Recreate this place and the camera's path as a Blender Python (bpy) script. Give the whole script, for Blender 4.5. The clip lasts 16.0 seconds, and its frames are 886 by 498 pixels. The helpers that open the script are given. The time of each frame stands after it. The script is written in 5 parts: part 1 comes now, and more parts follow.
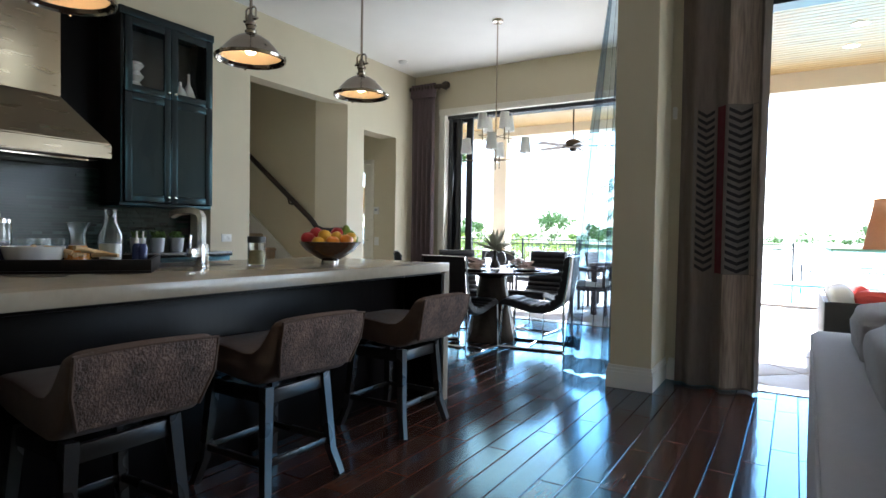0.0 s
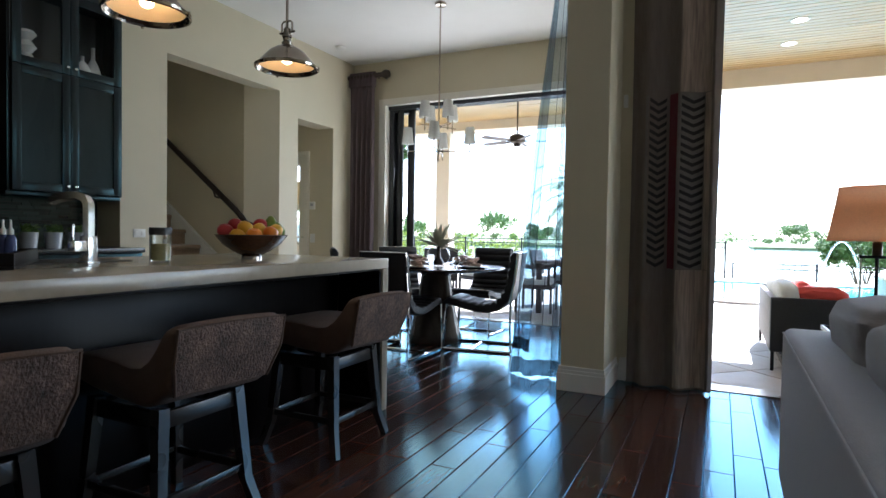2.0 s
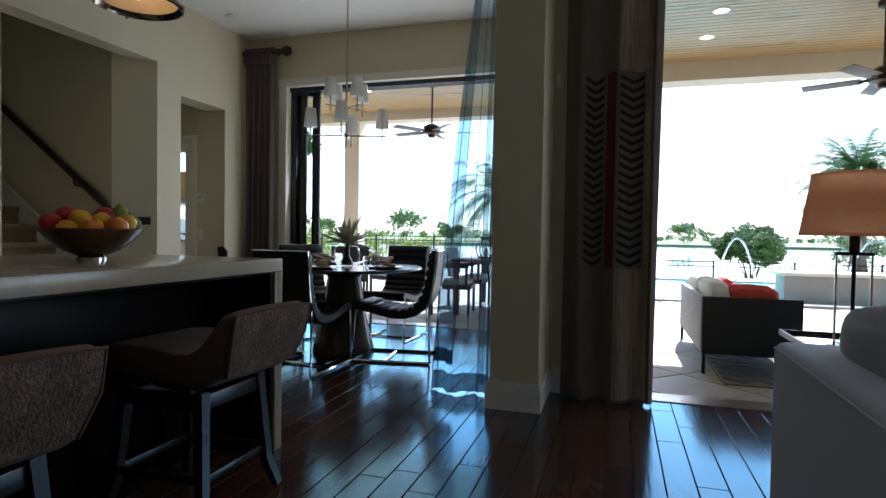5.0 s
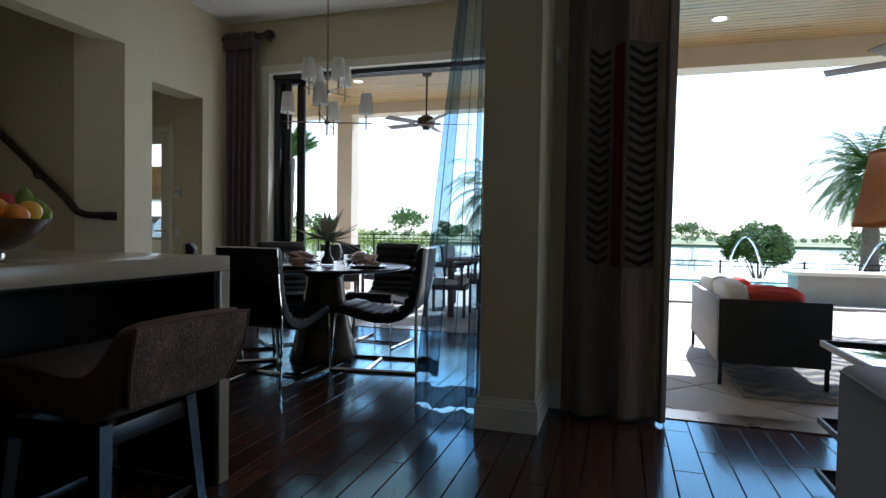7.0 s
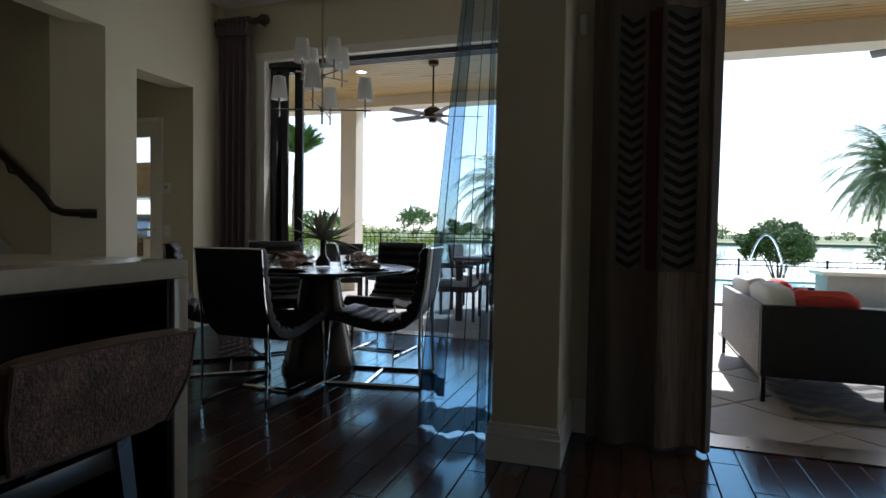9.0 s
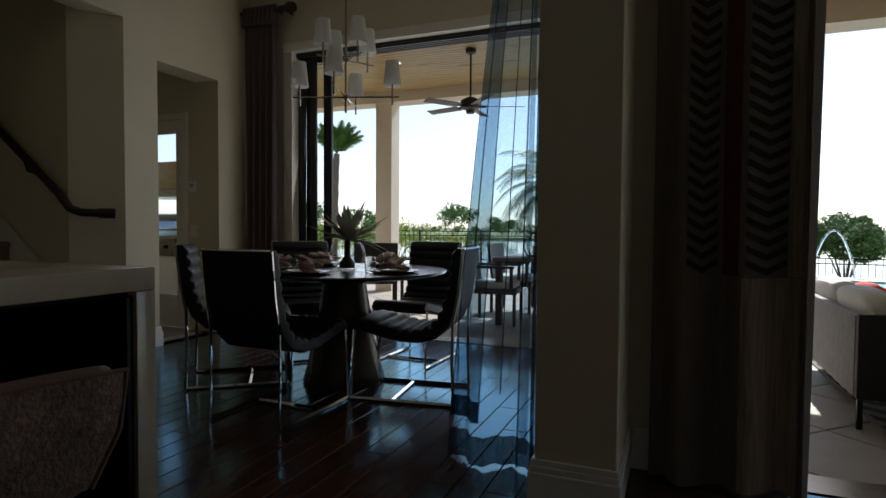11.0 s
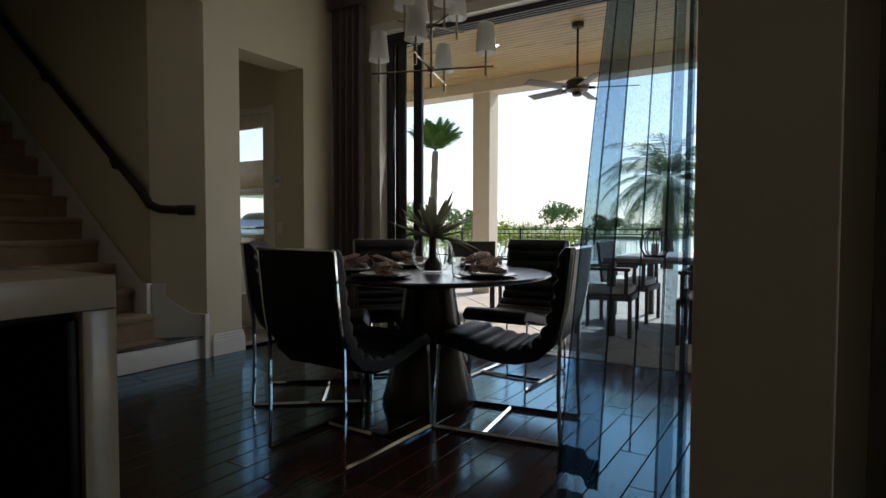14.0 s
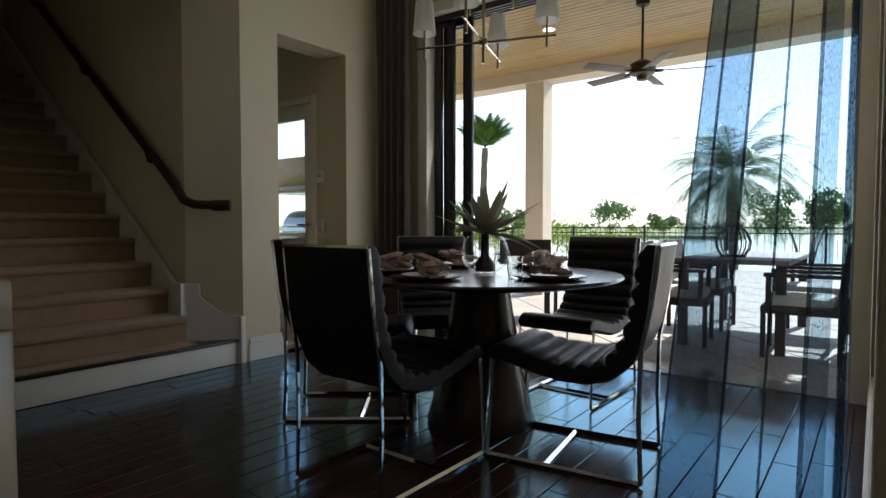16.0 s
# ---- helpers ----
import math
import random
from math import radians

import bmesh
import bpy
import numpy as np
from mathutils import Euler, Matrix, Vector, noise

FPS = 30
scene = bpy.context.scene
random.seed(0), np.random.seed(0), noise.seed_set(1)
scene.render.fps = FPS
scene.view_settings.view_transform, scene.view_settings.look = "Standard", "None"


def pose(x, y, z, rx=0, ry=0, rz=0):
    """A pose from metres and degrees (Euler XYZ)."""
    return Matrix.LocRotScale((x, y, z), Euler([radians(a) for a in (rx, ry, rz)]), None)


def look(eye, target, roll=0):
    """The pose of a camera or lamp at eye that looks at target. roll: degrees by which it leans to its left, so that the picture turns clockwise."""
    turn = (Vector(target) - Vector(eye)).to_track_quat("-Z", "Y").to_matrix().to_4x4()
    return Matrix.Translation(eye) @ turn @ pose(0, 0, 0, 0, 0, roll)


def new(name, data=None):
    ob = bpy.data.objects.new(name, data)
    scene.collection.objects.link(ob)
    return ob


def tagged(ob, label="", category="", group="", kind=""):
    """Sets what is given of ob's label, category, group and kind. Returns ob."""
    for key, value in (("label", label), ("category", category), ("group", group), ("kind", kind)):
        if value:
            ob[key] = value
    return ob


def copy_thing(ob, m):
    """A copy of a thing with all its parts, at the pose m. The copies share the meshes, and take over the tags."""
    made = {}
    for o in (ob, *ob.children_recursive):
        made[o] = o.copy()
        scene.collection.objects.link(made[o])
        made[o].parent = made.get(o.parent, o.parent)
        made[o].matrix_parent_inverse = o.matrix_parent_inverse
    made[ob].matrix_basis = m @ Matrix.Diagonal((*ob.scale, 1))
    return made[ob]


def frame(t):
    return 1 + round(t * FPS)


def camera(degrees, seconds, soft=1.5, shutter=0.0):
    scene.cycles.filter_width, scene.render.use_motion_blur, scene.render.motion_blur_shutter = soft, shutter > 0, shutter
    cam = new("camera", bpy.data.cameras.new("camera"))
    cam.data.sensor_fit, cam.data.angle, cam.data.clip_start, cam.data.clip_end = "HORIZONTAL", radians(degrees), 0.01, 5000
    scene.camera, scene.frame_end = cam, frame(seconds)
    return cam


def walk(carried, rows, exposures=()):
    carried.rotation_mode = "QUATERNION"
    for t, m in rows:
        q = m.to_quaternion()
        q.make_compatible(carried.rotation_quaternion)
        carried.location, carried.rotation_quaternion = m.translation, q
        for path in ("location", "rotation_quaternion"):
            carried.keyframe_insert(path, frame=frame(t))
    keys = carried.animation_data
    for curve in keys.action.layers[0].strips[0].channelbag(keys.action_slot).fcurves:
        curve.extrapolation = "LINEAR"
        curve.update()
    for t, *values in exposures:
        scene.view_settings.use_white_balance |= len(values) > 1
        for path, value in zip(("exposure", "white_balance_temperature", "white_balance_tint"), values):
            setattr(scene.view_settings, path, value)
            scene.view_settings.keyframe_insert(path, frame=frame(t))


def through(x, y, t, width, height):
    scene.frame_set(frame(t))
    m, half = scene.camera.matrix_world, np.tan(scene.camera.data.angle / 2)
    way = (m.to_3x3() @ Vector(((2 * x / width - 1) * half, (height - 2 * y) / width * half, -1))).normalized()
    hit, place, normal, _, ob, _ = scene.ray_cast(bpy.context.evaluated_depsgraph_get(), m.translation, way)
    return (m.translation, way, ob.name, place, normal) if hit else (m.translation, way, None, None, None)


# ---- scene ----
cam = camera(75.3, 16.0)
PATH = [
    (0, (2.041, 4.205, 1.115), (0.996, 5.909, 1.061), 0.9),
    (0.5, (1.995, 4.299, 1.116), (1.019, 6.044, 1.064), 0.8),
    (1, (1.958, 4.371, 1.108), (1.029, 6.142, 1.055), 0.9),
    (1.5, (1.92, 4.451, 1.089), (1.028, 6.241, 1.036), 0.9),
    (2, (1.877, 4.52, 1.072), (1.007, 6.32, 1.02), 0.9),
    (2.5, (1.829, 4.608, 1.064), (0.995, 6.425, 1.012), 0.9),
    (3, (1.781, 4.697, 1.07), (0.996, 6.536, 1.017), 0.9),
    (3.5, (1.72, 4.798, 1.073), (0.992, 6.661, 1.022), 1.0),
    (4, (1.669, 4.9, 1.067), (1.01, 6.788, 1.018), 0.9),
    (4.5, (1.628, 4.996, 1.057), (1.024, 6.902, 1.007), 0.9),
    (5, (1.613, 5.078, 1.053), (1.033, 6.992, 0.999), 0.9),
    (7.5, (1.57, 5.636, 1.023), (0.976, 7.545, 0.966), 0.9),
    (8, (1.548, 5.729, 1.024), (0.944, 7.634, 0.964), 0.8),
    (8.5, (1.503, 5.841, 1.025), (0.894, 7.745, 0.964), 0.8),
    (11, (1.368, 6.369, 1.029), (0.616, 8.22, 0.958), 0.4),
    (11.5, (1.339, 6.478, 1.032), (0.507, 8.295, 0.959), 0.3),
    (12, (1.328, 6.581, 1.026), (0.395, 8.349, 0.951), 0.3),
    (12.5, (1.304, 6.651, 1.013), (0.328, 8.395, 0.938), 0.3),
    (13, (1.245, 6.761, 0.998), (0.233, 8.484, 0.924), 0.1),
    (13.5, (1.191, 6.836, 1.004), (0.157, 8.546, 0.929), 0.2),
    (14, (1.12, 6.946, 1.007), (0.057, 8.638, 0.931), 0.1),
    (14.5, (1.061, 7.032, 0.997), (-0.02, 8.713, 0.922), 0.1),
    (15, (0.996, 7.113, 0.992), (-0.108, 8.779, 0.913), 0.1),
    (15.5, (0.95, 7.187, 0.987), (-0.188, 8.829, 0.907), 0.1),
    (16, (0.886, 7.274, 0.983), (-0.317, 8.869, 0.905), 0.0),
]
EXPOSE = [(0, 3.0, 5500, 10), (1.5, 2.72, 5500, 10), (3.5, 2.2, 5500, 10), (5, 1.72, 5500, 10), (8, 1.15, 5600, 10), (11, 0.45, 6150, 10), (12.5, 0.27, 6300, 10), (13.5, 0.47, 6300, 10), (14.5, 0.8, 6350, 10), (16, 1.12, 6250, 10)]
walk(cam, [(t, look(eye, target, roll)) for t, eye, target, roll in PATH], EXPOSE)
# ---- world and sun ----
world = bpy.data.worlds.new("sky_world")
scene.world = world
world.use_nodes = True
wn = world.node_tree.nodes
sky = wn.new("ShaderNodeTexSky")
sky.sky_type, sky.sun_disc = "NISHITA", False
sky.sun_elevation, sky.sun_rotation = radians(44), radians(10)
sky.air_density, sky.dust_density, sky.ozone_density = 1.0, 0.6, 3.0
wn["Background"].inputs["Strength"].default_value = 0.13
haze = wn.new("ShaderNodeHueSaturation")
haze.inputs["Saturation"].default_value = 0.65
world.node_tree.links.new(sky.outputs["Color"], haze.inputs["Color"])
world.node_tree.links.new(haze.outputs["Color"], wn["Background"].inputs["Color"])
sun_data = bpy.data.lights.new("sun", "SUN")
sun_data.energy, sun_data.angle, sun_data.color = 5.0, radians(0.6), (1.0, 0.95, 0.87)
sun = new("sun", sun_data)
sun.matrix_world = look((0, 0, 0), (-0.125, -0.708, -0.695))

# sky light through the far half of the living room's open doors
door_sky = bpy.data.lights.new("door_daylight", "AREA")
door_sky.shape, door_sky.size, door_sky.size_y, door_sky.energy, door_sky.color = "RECTANGLE", 2.6, 2.6, 8.0, (0.97, 0.98, 1.0)
new("door_daylight", door_sky).matrix_world = look((4.85, 9.02, 1.45), (4.85, 0, 3.2))
nook_sky = bpy.data.lights.new("dining_daylight", "AREA")
nook_sky.shape, nook_sky.size, nook_sky.size_y, nook_sky.energy, nook_sky.color = "RECTANGLE", 2.9, 2.6, 8.0, (1.0, 0.98, 0.95)
new("dining_daylight", nook_sky).matrix_world = look((-0.76, 11.22, 1.42), (-0.76, 2, 3.2))


# ---- materials ----
def mat(name, color, rough=0.5, metal=0.0, vary=0.15, scale=8.0, bump=0.0, bscale=60.0, stretch=(1, 1, 1), spec=0.5, rand=0.0, **more):
    m = bpy.data.materials.new(name)
    m.use_nodes = True
    nt = m.node_tree
    p = nt.nodes["Principled BSDF"]
    p.inputs["Roughness"].default_value, p.inputs["Metallic"].default_value = rough, metal
    p.inputs["Specular IOR Level"].default_value = spec
    for k, v in more.items():
        p.inputs[k.replace("_", " ")].default_value = v
    co = nt.nodes.new("ShaderNodeTexCoord")
    mp = nt.nodes.new("ShaderNodeMapping")
    mp.inputs["Scale"].default_value = stretch
    nt.links.new(co.outputs["Object"], mp.inputs["Vector"])
    n1 = nt.nodes.new("ShaderNodeTexNoise")
    n1.inputs["Scale"].default_value, n1.inputs["Detail"].default_value = scale, 6
    n2 = nt.nodes.new("ShaderNodeTexNoise")
    n2.inputs["Scale"].default_value, n2.inputs["Detail"].default_value = scale * 0.17, 3
    for n in (n1, n2):
        nt.links.new(mp.outputs["Vector"], n.inputs["Vector"])
    mix = nt.nodes.new("ShaderNodeMath")
    mix.operation = "ADD"
    nt.links.new(n1.outputs["Fac"], mix.inputs[0])
    nt.links.new(n2.outputs["Fac"], mix.inputs[1])
    last = mix
    if rand:
        oi = nt.nodes.new("ShaderNodeObjectInfo")
        mm = nt.nodes.new("ShaderNodeMath")
        mm.operation = "MULTIPLY_ADD"
        mm.inputs[1].default_value = rand
        nt.links.new(oi.outputs["Random"], mm.inputs[0])
        nt.links.new(mix.outputs[0], mm.inputs[2])
        last = mm
    ramp = nt.nodes.new("ShaderNodeMapRange")
    ramp.inputs["From Min"].default_value, ramp.inputs["From Max"].default_value = 0.6, 1.4 + rand
    ramp.inputs["To Min"].default_value, ramp.inputs["To Max"].default_value = 1 - vary, 1 + vary
    nt.links.new(last.outputs[0], ramp.inputs["Value"])
    vm = nt.nodes.new("ShaderNodeVectorMath")
    vm.operation = "SCALE"
    vm.inputs[0].default_value = color
    nt.links.new(ramp.outputs[0], vm.inputs["Scale"])
    nt.links.new(vm.outputs[0], p.inputs["Base Color"])
    rr = nt.nodes.new("ShaderNodeMapRange")
    rr.inputs["From Min"].default_value, rr.inputs["From Max"].default_value = 0.3, 0.7
    rr.inputs["To Min"].default_value, rr.inputs["To Max"].default_value = rough * 0.85, min(1, rough * 1.15)
    nt.links.new(n2.outputs["Fac"], rr.inputs["Value"])
    nt.links.new(rr.outputs[0], p.inputs["Roughness"])
    if bump:
        nb = nt.nodes.new("ShaderNodeTexNoise")
        nb.inputs["Scale"].default_value, nb.inputs["Detail"].default_value = bscale, 4
        nt.links.new(mp.outputs["Vector"], nb.inputs["Vector"])
        bp = nt.nodes.new("ShaderNodeBump")
        bp.inputs["Strength"].default_value, bp.inputs["Distance"].default_value = bump, 0.01
        nt.links.new(nb.outputs["Fac"], bp.inputs["Height"])
        nt.links.new(bp.outputs["Normal"], p.inputs["Normal"])
    return m


def clear_mat(name, color=(1, 1, 1), rough=0.0, ior=1.45, thin=False):
    m = bpy.data.materials.new(name)
    m.use_nodes = True
    nt = m.node_tree
    p = nt.nodes["Principled BSDF"]
    if thin:
        nt.nodes.remove(p)
        t = nt.nodes.new("ShaderNodeBsdfTransparent")
        t.inputs["Color"].default_value = (*color, 1)
        g = nt.nodes.new("ShaderNodeBsdfGlossy")
        g.inputs["Roughness"].default_value = 0.02
        lw = nt.nodes.new("ShaderNodeLayerWeight")
        lw.inputs["Blend"].default_value = 0.5
        f = nt.nodes.new("ShaderNodeMath")
        f.operation = "POWER"
        f.inputs[1].default_value = 4.0
        nt.links.new(lw.outputs["Facing"], f.inputs[0])
        mx = nt.nodes.new("ShaderNodeMixShader")
        nt.links.new(f.outputs[0], mx.inputs[0])
        nt.links.new(t.outputs[0], mx.inputs[1])
        nt.links.new(g.outputs[0], mx.inputs[2])
        nt.links.new(mx.outputs[0], nt.nodes["Material Output"].inputs["Surface"])
        return m
    p.inputs["Base Color"].default_value = (*color, 1)
    p.inputs["Roughness"].default_value, p.inputs["IOR"].default_value = rough, ior
    p.inputs["Transmission Weight"].default_value = 1.0
    return m


def sheer_mat(name, color, opacity, bscale=500.0):
    m = bpy.data.materials.new(name)
    m.use_nodes = True
    nt = m.node_tree
    nt.nodes.remove(nt.nodes["Principled BSDF"])
    tr = nt.nodes.new("ShaderNodeBsdfTransparent")
    tr.inputs["Color"].default_value = (0.74, 0.90, 1.0, 1)
    di = nt.nodes.new("ShaderNodeBsdfDiffuse")
    di.inputs["Color"].default_value = (*color, 1)
    tl = nt.nodes.new("ShaderNodeBsdfTranslucent")
    tl.inputs["Color"].default_value = (color[0] * 1.2, color[1] * 1.2, color[2] * 1.3, 1)
    a = nt.nodes.new("ShaderNodeMixShader")
    a.inputs[0].default_value = 0.4
    nt.links.new(di.outputs[0], a.inputs[1])
    nt.links.new(tl.outputs[0], a.inputs[2])
    co = nt.nodes.new("ShaderNodeTexCoord")
    mp = nt.nodes.new("ShaderNodeMapping")
    mp.inputs["Scale"].default_value = (1, 1, 0.25)
    no = nt.nodes.new("ShaderNodeTexNoise")
    no.inputs["Scale"].default_value = bscale
    nt.links.new(co.outputs["Object"], mp.inputs["Vector"])
    nt.links.new(mp.outputs["Vector"], no.inputs["Vector"])
    mr = nt.nodes.new("ShaderNodeMapRange")
    mr.inputs["From Min"].default_value, mr.inputs["From Max"].default_value = 0.35, 0.65
    mr.inputs["To Min"].default_value, mr.inputs["To Max"].default_value = opacity - 0.12, opacity + 0.12
    nt.links.new(no.outputs["Fac"], mr.inputs["Value"])
    b = nt.nodes.new("ShaderNodeMixShader")
    nt.links.new(mr.outputs[0], b.inputs[0])
    nt.links.new(tr.outputs[0], b.inputs[1])
    nt.links.new(a.outputs[0], b.inputs[2])
    nt.links.new(b.outputs[0], nt.nodes["Material Output"].inputs["Surface"])
    return m


def cloth_mat(name, color, through=0.5):
    m = bpy.data.materials.new(name)
    m.use_nodes = True
    nt = m.node_tree
    nt.nodes.remove(nt.nodes["Principled BSDF"])
    co = nt.nodes.new("ShaderNodeTexCoord")
    no = nt.nodes.new("ShaderNodeTexNoise")
    no.inputs["Scale"].default_value = 120
    nt.links.new(co.outputs["Object"], no.inputs["Vector"])
    mr = nt.nodes.new("ShaderNodeMapRange")
    mr.inputs["To Min"].default_value, mr.inputs["To Max"].default_value = 0.9, 1.1
    nt.links.new(no.outputs["Fac"], mr.inputs["Value"])
    vm = nt.nodes.new("ShaderNodeVectorMath")
    vm.operation = "SCALE"
    vm.inputs[0].default_value = color
    nt.links.new(mr.outputs[0], vm.inputs["Scale"])
    di, tl, mx = nt.nodes.new("ShaderNodeBsdfDiffuse"), nt.nodes.new("ShaderNodeBsdfTranslucent"), nt.nodes.new("ShaderNodeMixShader")
    for n in (di, tl):
        nt.links.new(vm.outputs[0], n.inputs["Color"])
    mx.inputs[0].default_value = through
    nt.links.new(di.outputs[0], mx.inputs[1])
    nt.links.new(tl.outputs[0], mx.inputs[2])
    nt.links.new(mx.outputs[0], nt.nodes["Material Output"].inputs["Surface"])
    return m


def glow_mat(name, color, strength):
    m = bpy.data.materials.new(name)
    m.use_nodes = True
    p = m.node_tree.nodes["Principled BSDF"]
    p.inputs["Base Color"].default_value = (*color, 1)
    p.inputs["Emission Color"].default_value = (*color, 1)
    p.inputs["Emission Strength"].default_value = strength
    return m


WALL = mat("wall_paint", (0.63, 0.565, 0.41), 0.7, vary=0.04, scale=3, bump=0.08, bscale=180)
CEIL = mat("ceiling_paint", (0.86, 0.84, 0.79), 0.8, vary=0.03, scale=3, bump=0.1, bscale=120)
TRIM = mat("trim_paint", (0.80, 0.76, 0.67), 0.4, vary=0.04)
SKIRT = mat("skirting_paint", (0.74, 0.72, 0.67), 0.4, vary=0.05)
WOODF = mat("floor_wood", (0.085, 0.037, 0.025), 0.17, vary=0.45, scale=9, bump=0.08, bscale=7, stretch=(5, 0.7, 1), spec=0.8, rand=0.9)


def tinted_gloss(m, color, rough, ior=1.55):
    """A glossy coat over a wood material; color tints its reflections."""
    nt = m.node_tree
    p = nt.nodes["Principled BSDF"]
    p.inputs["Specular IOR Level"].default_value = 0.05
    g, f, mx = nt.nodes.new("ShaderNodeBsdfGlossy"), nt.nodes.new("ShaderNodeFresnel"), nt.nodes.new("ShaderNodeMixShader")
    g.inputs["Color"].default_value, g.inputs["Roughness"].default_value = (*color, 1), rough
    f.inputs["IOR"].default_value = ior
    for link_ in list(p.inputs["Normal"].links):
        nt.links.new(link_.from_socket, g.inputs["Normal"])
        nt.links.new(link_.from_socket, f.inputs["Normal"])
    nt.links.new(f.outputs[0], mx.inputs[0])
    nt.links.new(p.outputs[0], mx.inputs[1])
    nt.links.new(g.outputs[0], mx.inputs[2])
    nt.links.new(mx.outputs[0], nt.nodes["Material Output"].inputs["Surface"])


# the blue cast of the floor's reflections is put into the gloss colour
tinted_gloss(WOODF, (0.30, 0.74, 1.0), 0.14, 1.56)
JOINT = mat("floor_joint", (0.012, 0.008, 0.007), 0.7)
ESPRESSO = mat("espresso_wood", (0.006, 0.0045, 0.004), 0.32, spec=0.09, vary=0.3, scale=10, bump=0.06, bscale=30, stretch=(1, 1, 0.2))
CABWOOD = mat("cabinet_wood", (0.022, 0.017, 0.016), 0.3, vary=0.25, scale=12, stretch=(1, 1, 0.2))
# teal daylight sheen on the cabinet fronts, painted in as gloss colour
tinted_gloss(CABWOOD, (0.25, 0.60, 0.70), 0.26, 1.42)
STONE = mat("counter_stone", (0.37, 0.315, 0.235), 0.20, vary=0.1, scale=30)
DARKSTONE = mat("black_worktop_stone", (0.014, 0.013, 0.012), 0.22, vary=0.5, scale=40)
CABBACK = mat("grey_cabinet_lining", (0.11, 0.11, 0.105), 0.6, vary=0.1)
STEEL = mat("brushed_steel", (0.27, 0.215, 0.15), 0.30, 1.0, vary=0.03, scale=20, stretch=(1, 1, 10))
SATIN = mat("satin_faucet_steel", (0.86, 0.85, 0.83), 0.26, 1.0, vary=0.05)
CHROME = mat("chrome", (0.75, 0.74, 0.72), 0.07, 1.0, vary=0.05)
NICKEL = mat("dark_nickel", (0.42, 0.365, 0.30), 0.14, 1.0, vary=0.1)
BRONZE = mat("bronze_rod", (0.07, 0.055, 0.045), 0.35, 0.8, vary=0.2)
TILE = mat("mosaic_glass", (0.018, 0.030, 0.024), 0.20, spec=0.25, vary=0.95, scale=14, rand=2.2, stretch=(1, 0.25, 3))
VELVET = mat("brown_velvet", (0.10, 0.058, 0.038), 0.85, vary=0.25, scale=20, bump=0.3, bscale=200, Sheen_Weight=0.08)
CRACKLE = mat("crackle_velvet", (0.13, 0.083, 0.064), 0.75, vary=0.85, scale=46, bump=0.8, bscale=80, stretch=(1.6, 1.6, 1.3))
LEGWOOD = mat("satin_dark_leg", (0.028, 0.024, 0.021), 0.28, vary=0.2, scale=14)
LEATHER = mat("black_leather", (0.014, 0.0135, 0.015), 0.44, spec=0.32, vary=0.25, scale=25, bump=0.25, bscale=220)
TABLEW = mat("dark_table_wood", (0.045, 0.030, 0.024), 0.22, vary=0.35, scale=12, stretch=(1, 6, 1))
CARPET = mat("tan_carpet", (0.33, 0.225, 0.13), 0.95, vary=0.2, scale=80, bump=0.8, bscale=300, Sheen_Weight=0.3)
RAILW = mat("dark_handrail", (0.022, 0.012, 0.009), 0.3, vary=0.2)
LINEN = mat("linen_drape", (0.15, 0.12, 0.098), 0.9, vary=0.2, scale=60, bump=0.3, bscale=250, stretch=(1, 1, 0.15))
LINEND = mat("dark_chevron_cloth", (0.018, 0.017, 0.018), 0.9, vary=0.2, scale=60)
LINENL = mat("pale_band_cloth", (0.155, 0.135, 0.118), 0.9, vary=0.2, scale=60)
LINENC = mat("streaked_linen_cuff", (0.32, 0.25, 0.195), 0.9, vary=0.55, scale=45, bump=0.4, bscale=250, stretch=(1.6, 1.6, 0.12))
LINENR = mat("red_band_cloth", (0.10, 0.016, 0.024), 0.9, vary=0.2, scale=60)
PURPLE = mat("plum_drape", (0.115, 0.083, 0.085), 0.85, vary=0.2, scale=40, stretch=(1, 1, 0.15))
SHEER = sheer_mat("sheer_voile", (0.23, 0.185, 0.185), 0.27)
SHEERD = sheer_mat("sheer_voile_doubled", (0.20, 0.16, 0.155), 0.50)
# near-black voile: the shade along the folds is put into its colour
SHEERFOLD = sheer_mat("sheer_fold_shade", (0.05, 0.045, 0.05), 0.80)
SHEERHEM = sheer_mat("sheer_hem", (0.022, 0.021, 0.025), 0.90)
SOFA = mat("grey_sofa_fabric", (0.32, 0.31, 0.325), 0.9, vary=0.08, scale=60, bump=0.3, bscale=300, Sheen_Weight=0.3)
CUSH = mat("taupe_cushion_fabric", (0.185, 0.16, 0.155), 0.85, vary=0.1, scale=30, bump=0.25, bscale=200, Sheen_Weight=0.4)
LAMPSH = cloth_mat("tan_lampshade", (0.93, 0.69, 0.49), 0.75)
SHADEW = cloth_mat("white_fabric_shade", (0.90, 0.89, 0.86), 0.6)
BLACK = mat("black_metal", (0.02, 0.02, 0.022), 0.4, 0.6)
DFRAME = mat("black_door_frame", (0.018, 0.02, 0.024), 0.35, vary=0.2)
GLASS = clear_mat("window_glass", thin=True)
GLASSW = clear_mat("clear_glass", (0.96, 0.98, 0.97))
MIRROR = mat("mirror_top", (0.85, 0.85, 0.86), 0.03, 1.0, vary=0.02)
PLASTIC = mat("white_plastic", (0.75, 0.74, 0.70), 0.4, vary=0.04)
CERAMIC = mat("white_ceramic", (0.78, 0.77, 0.74), 0.15, vary=0.05)
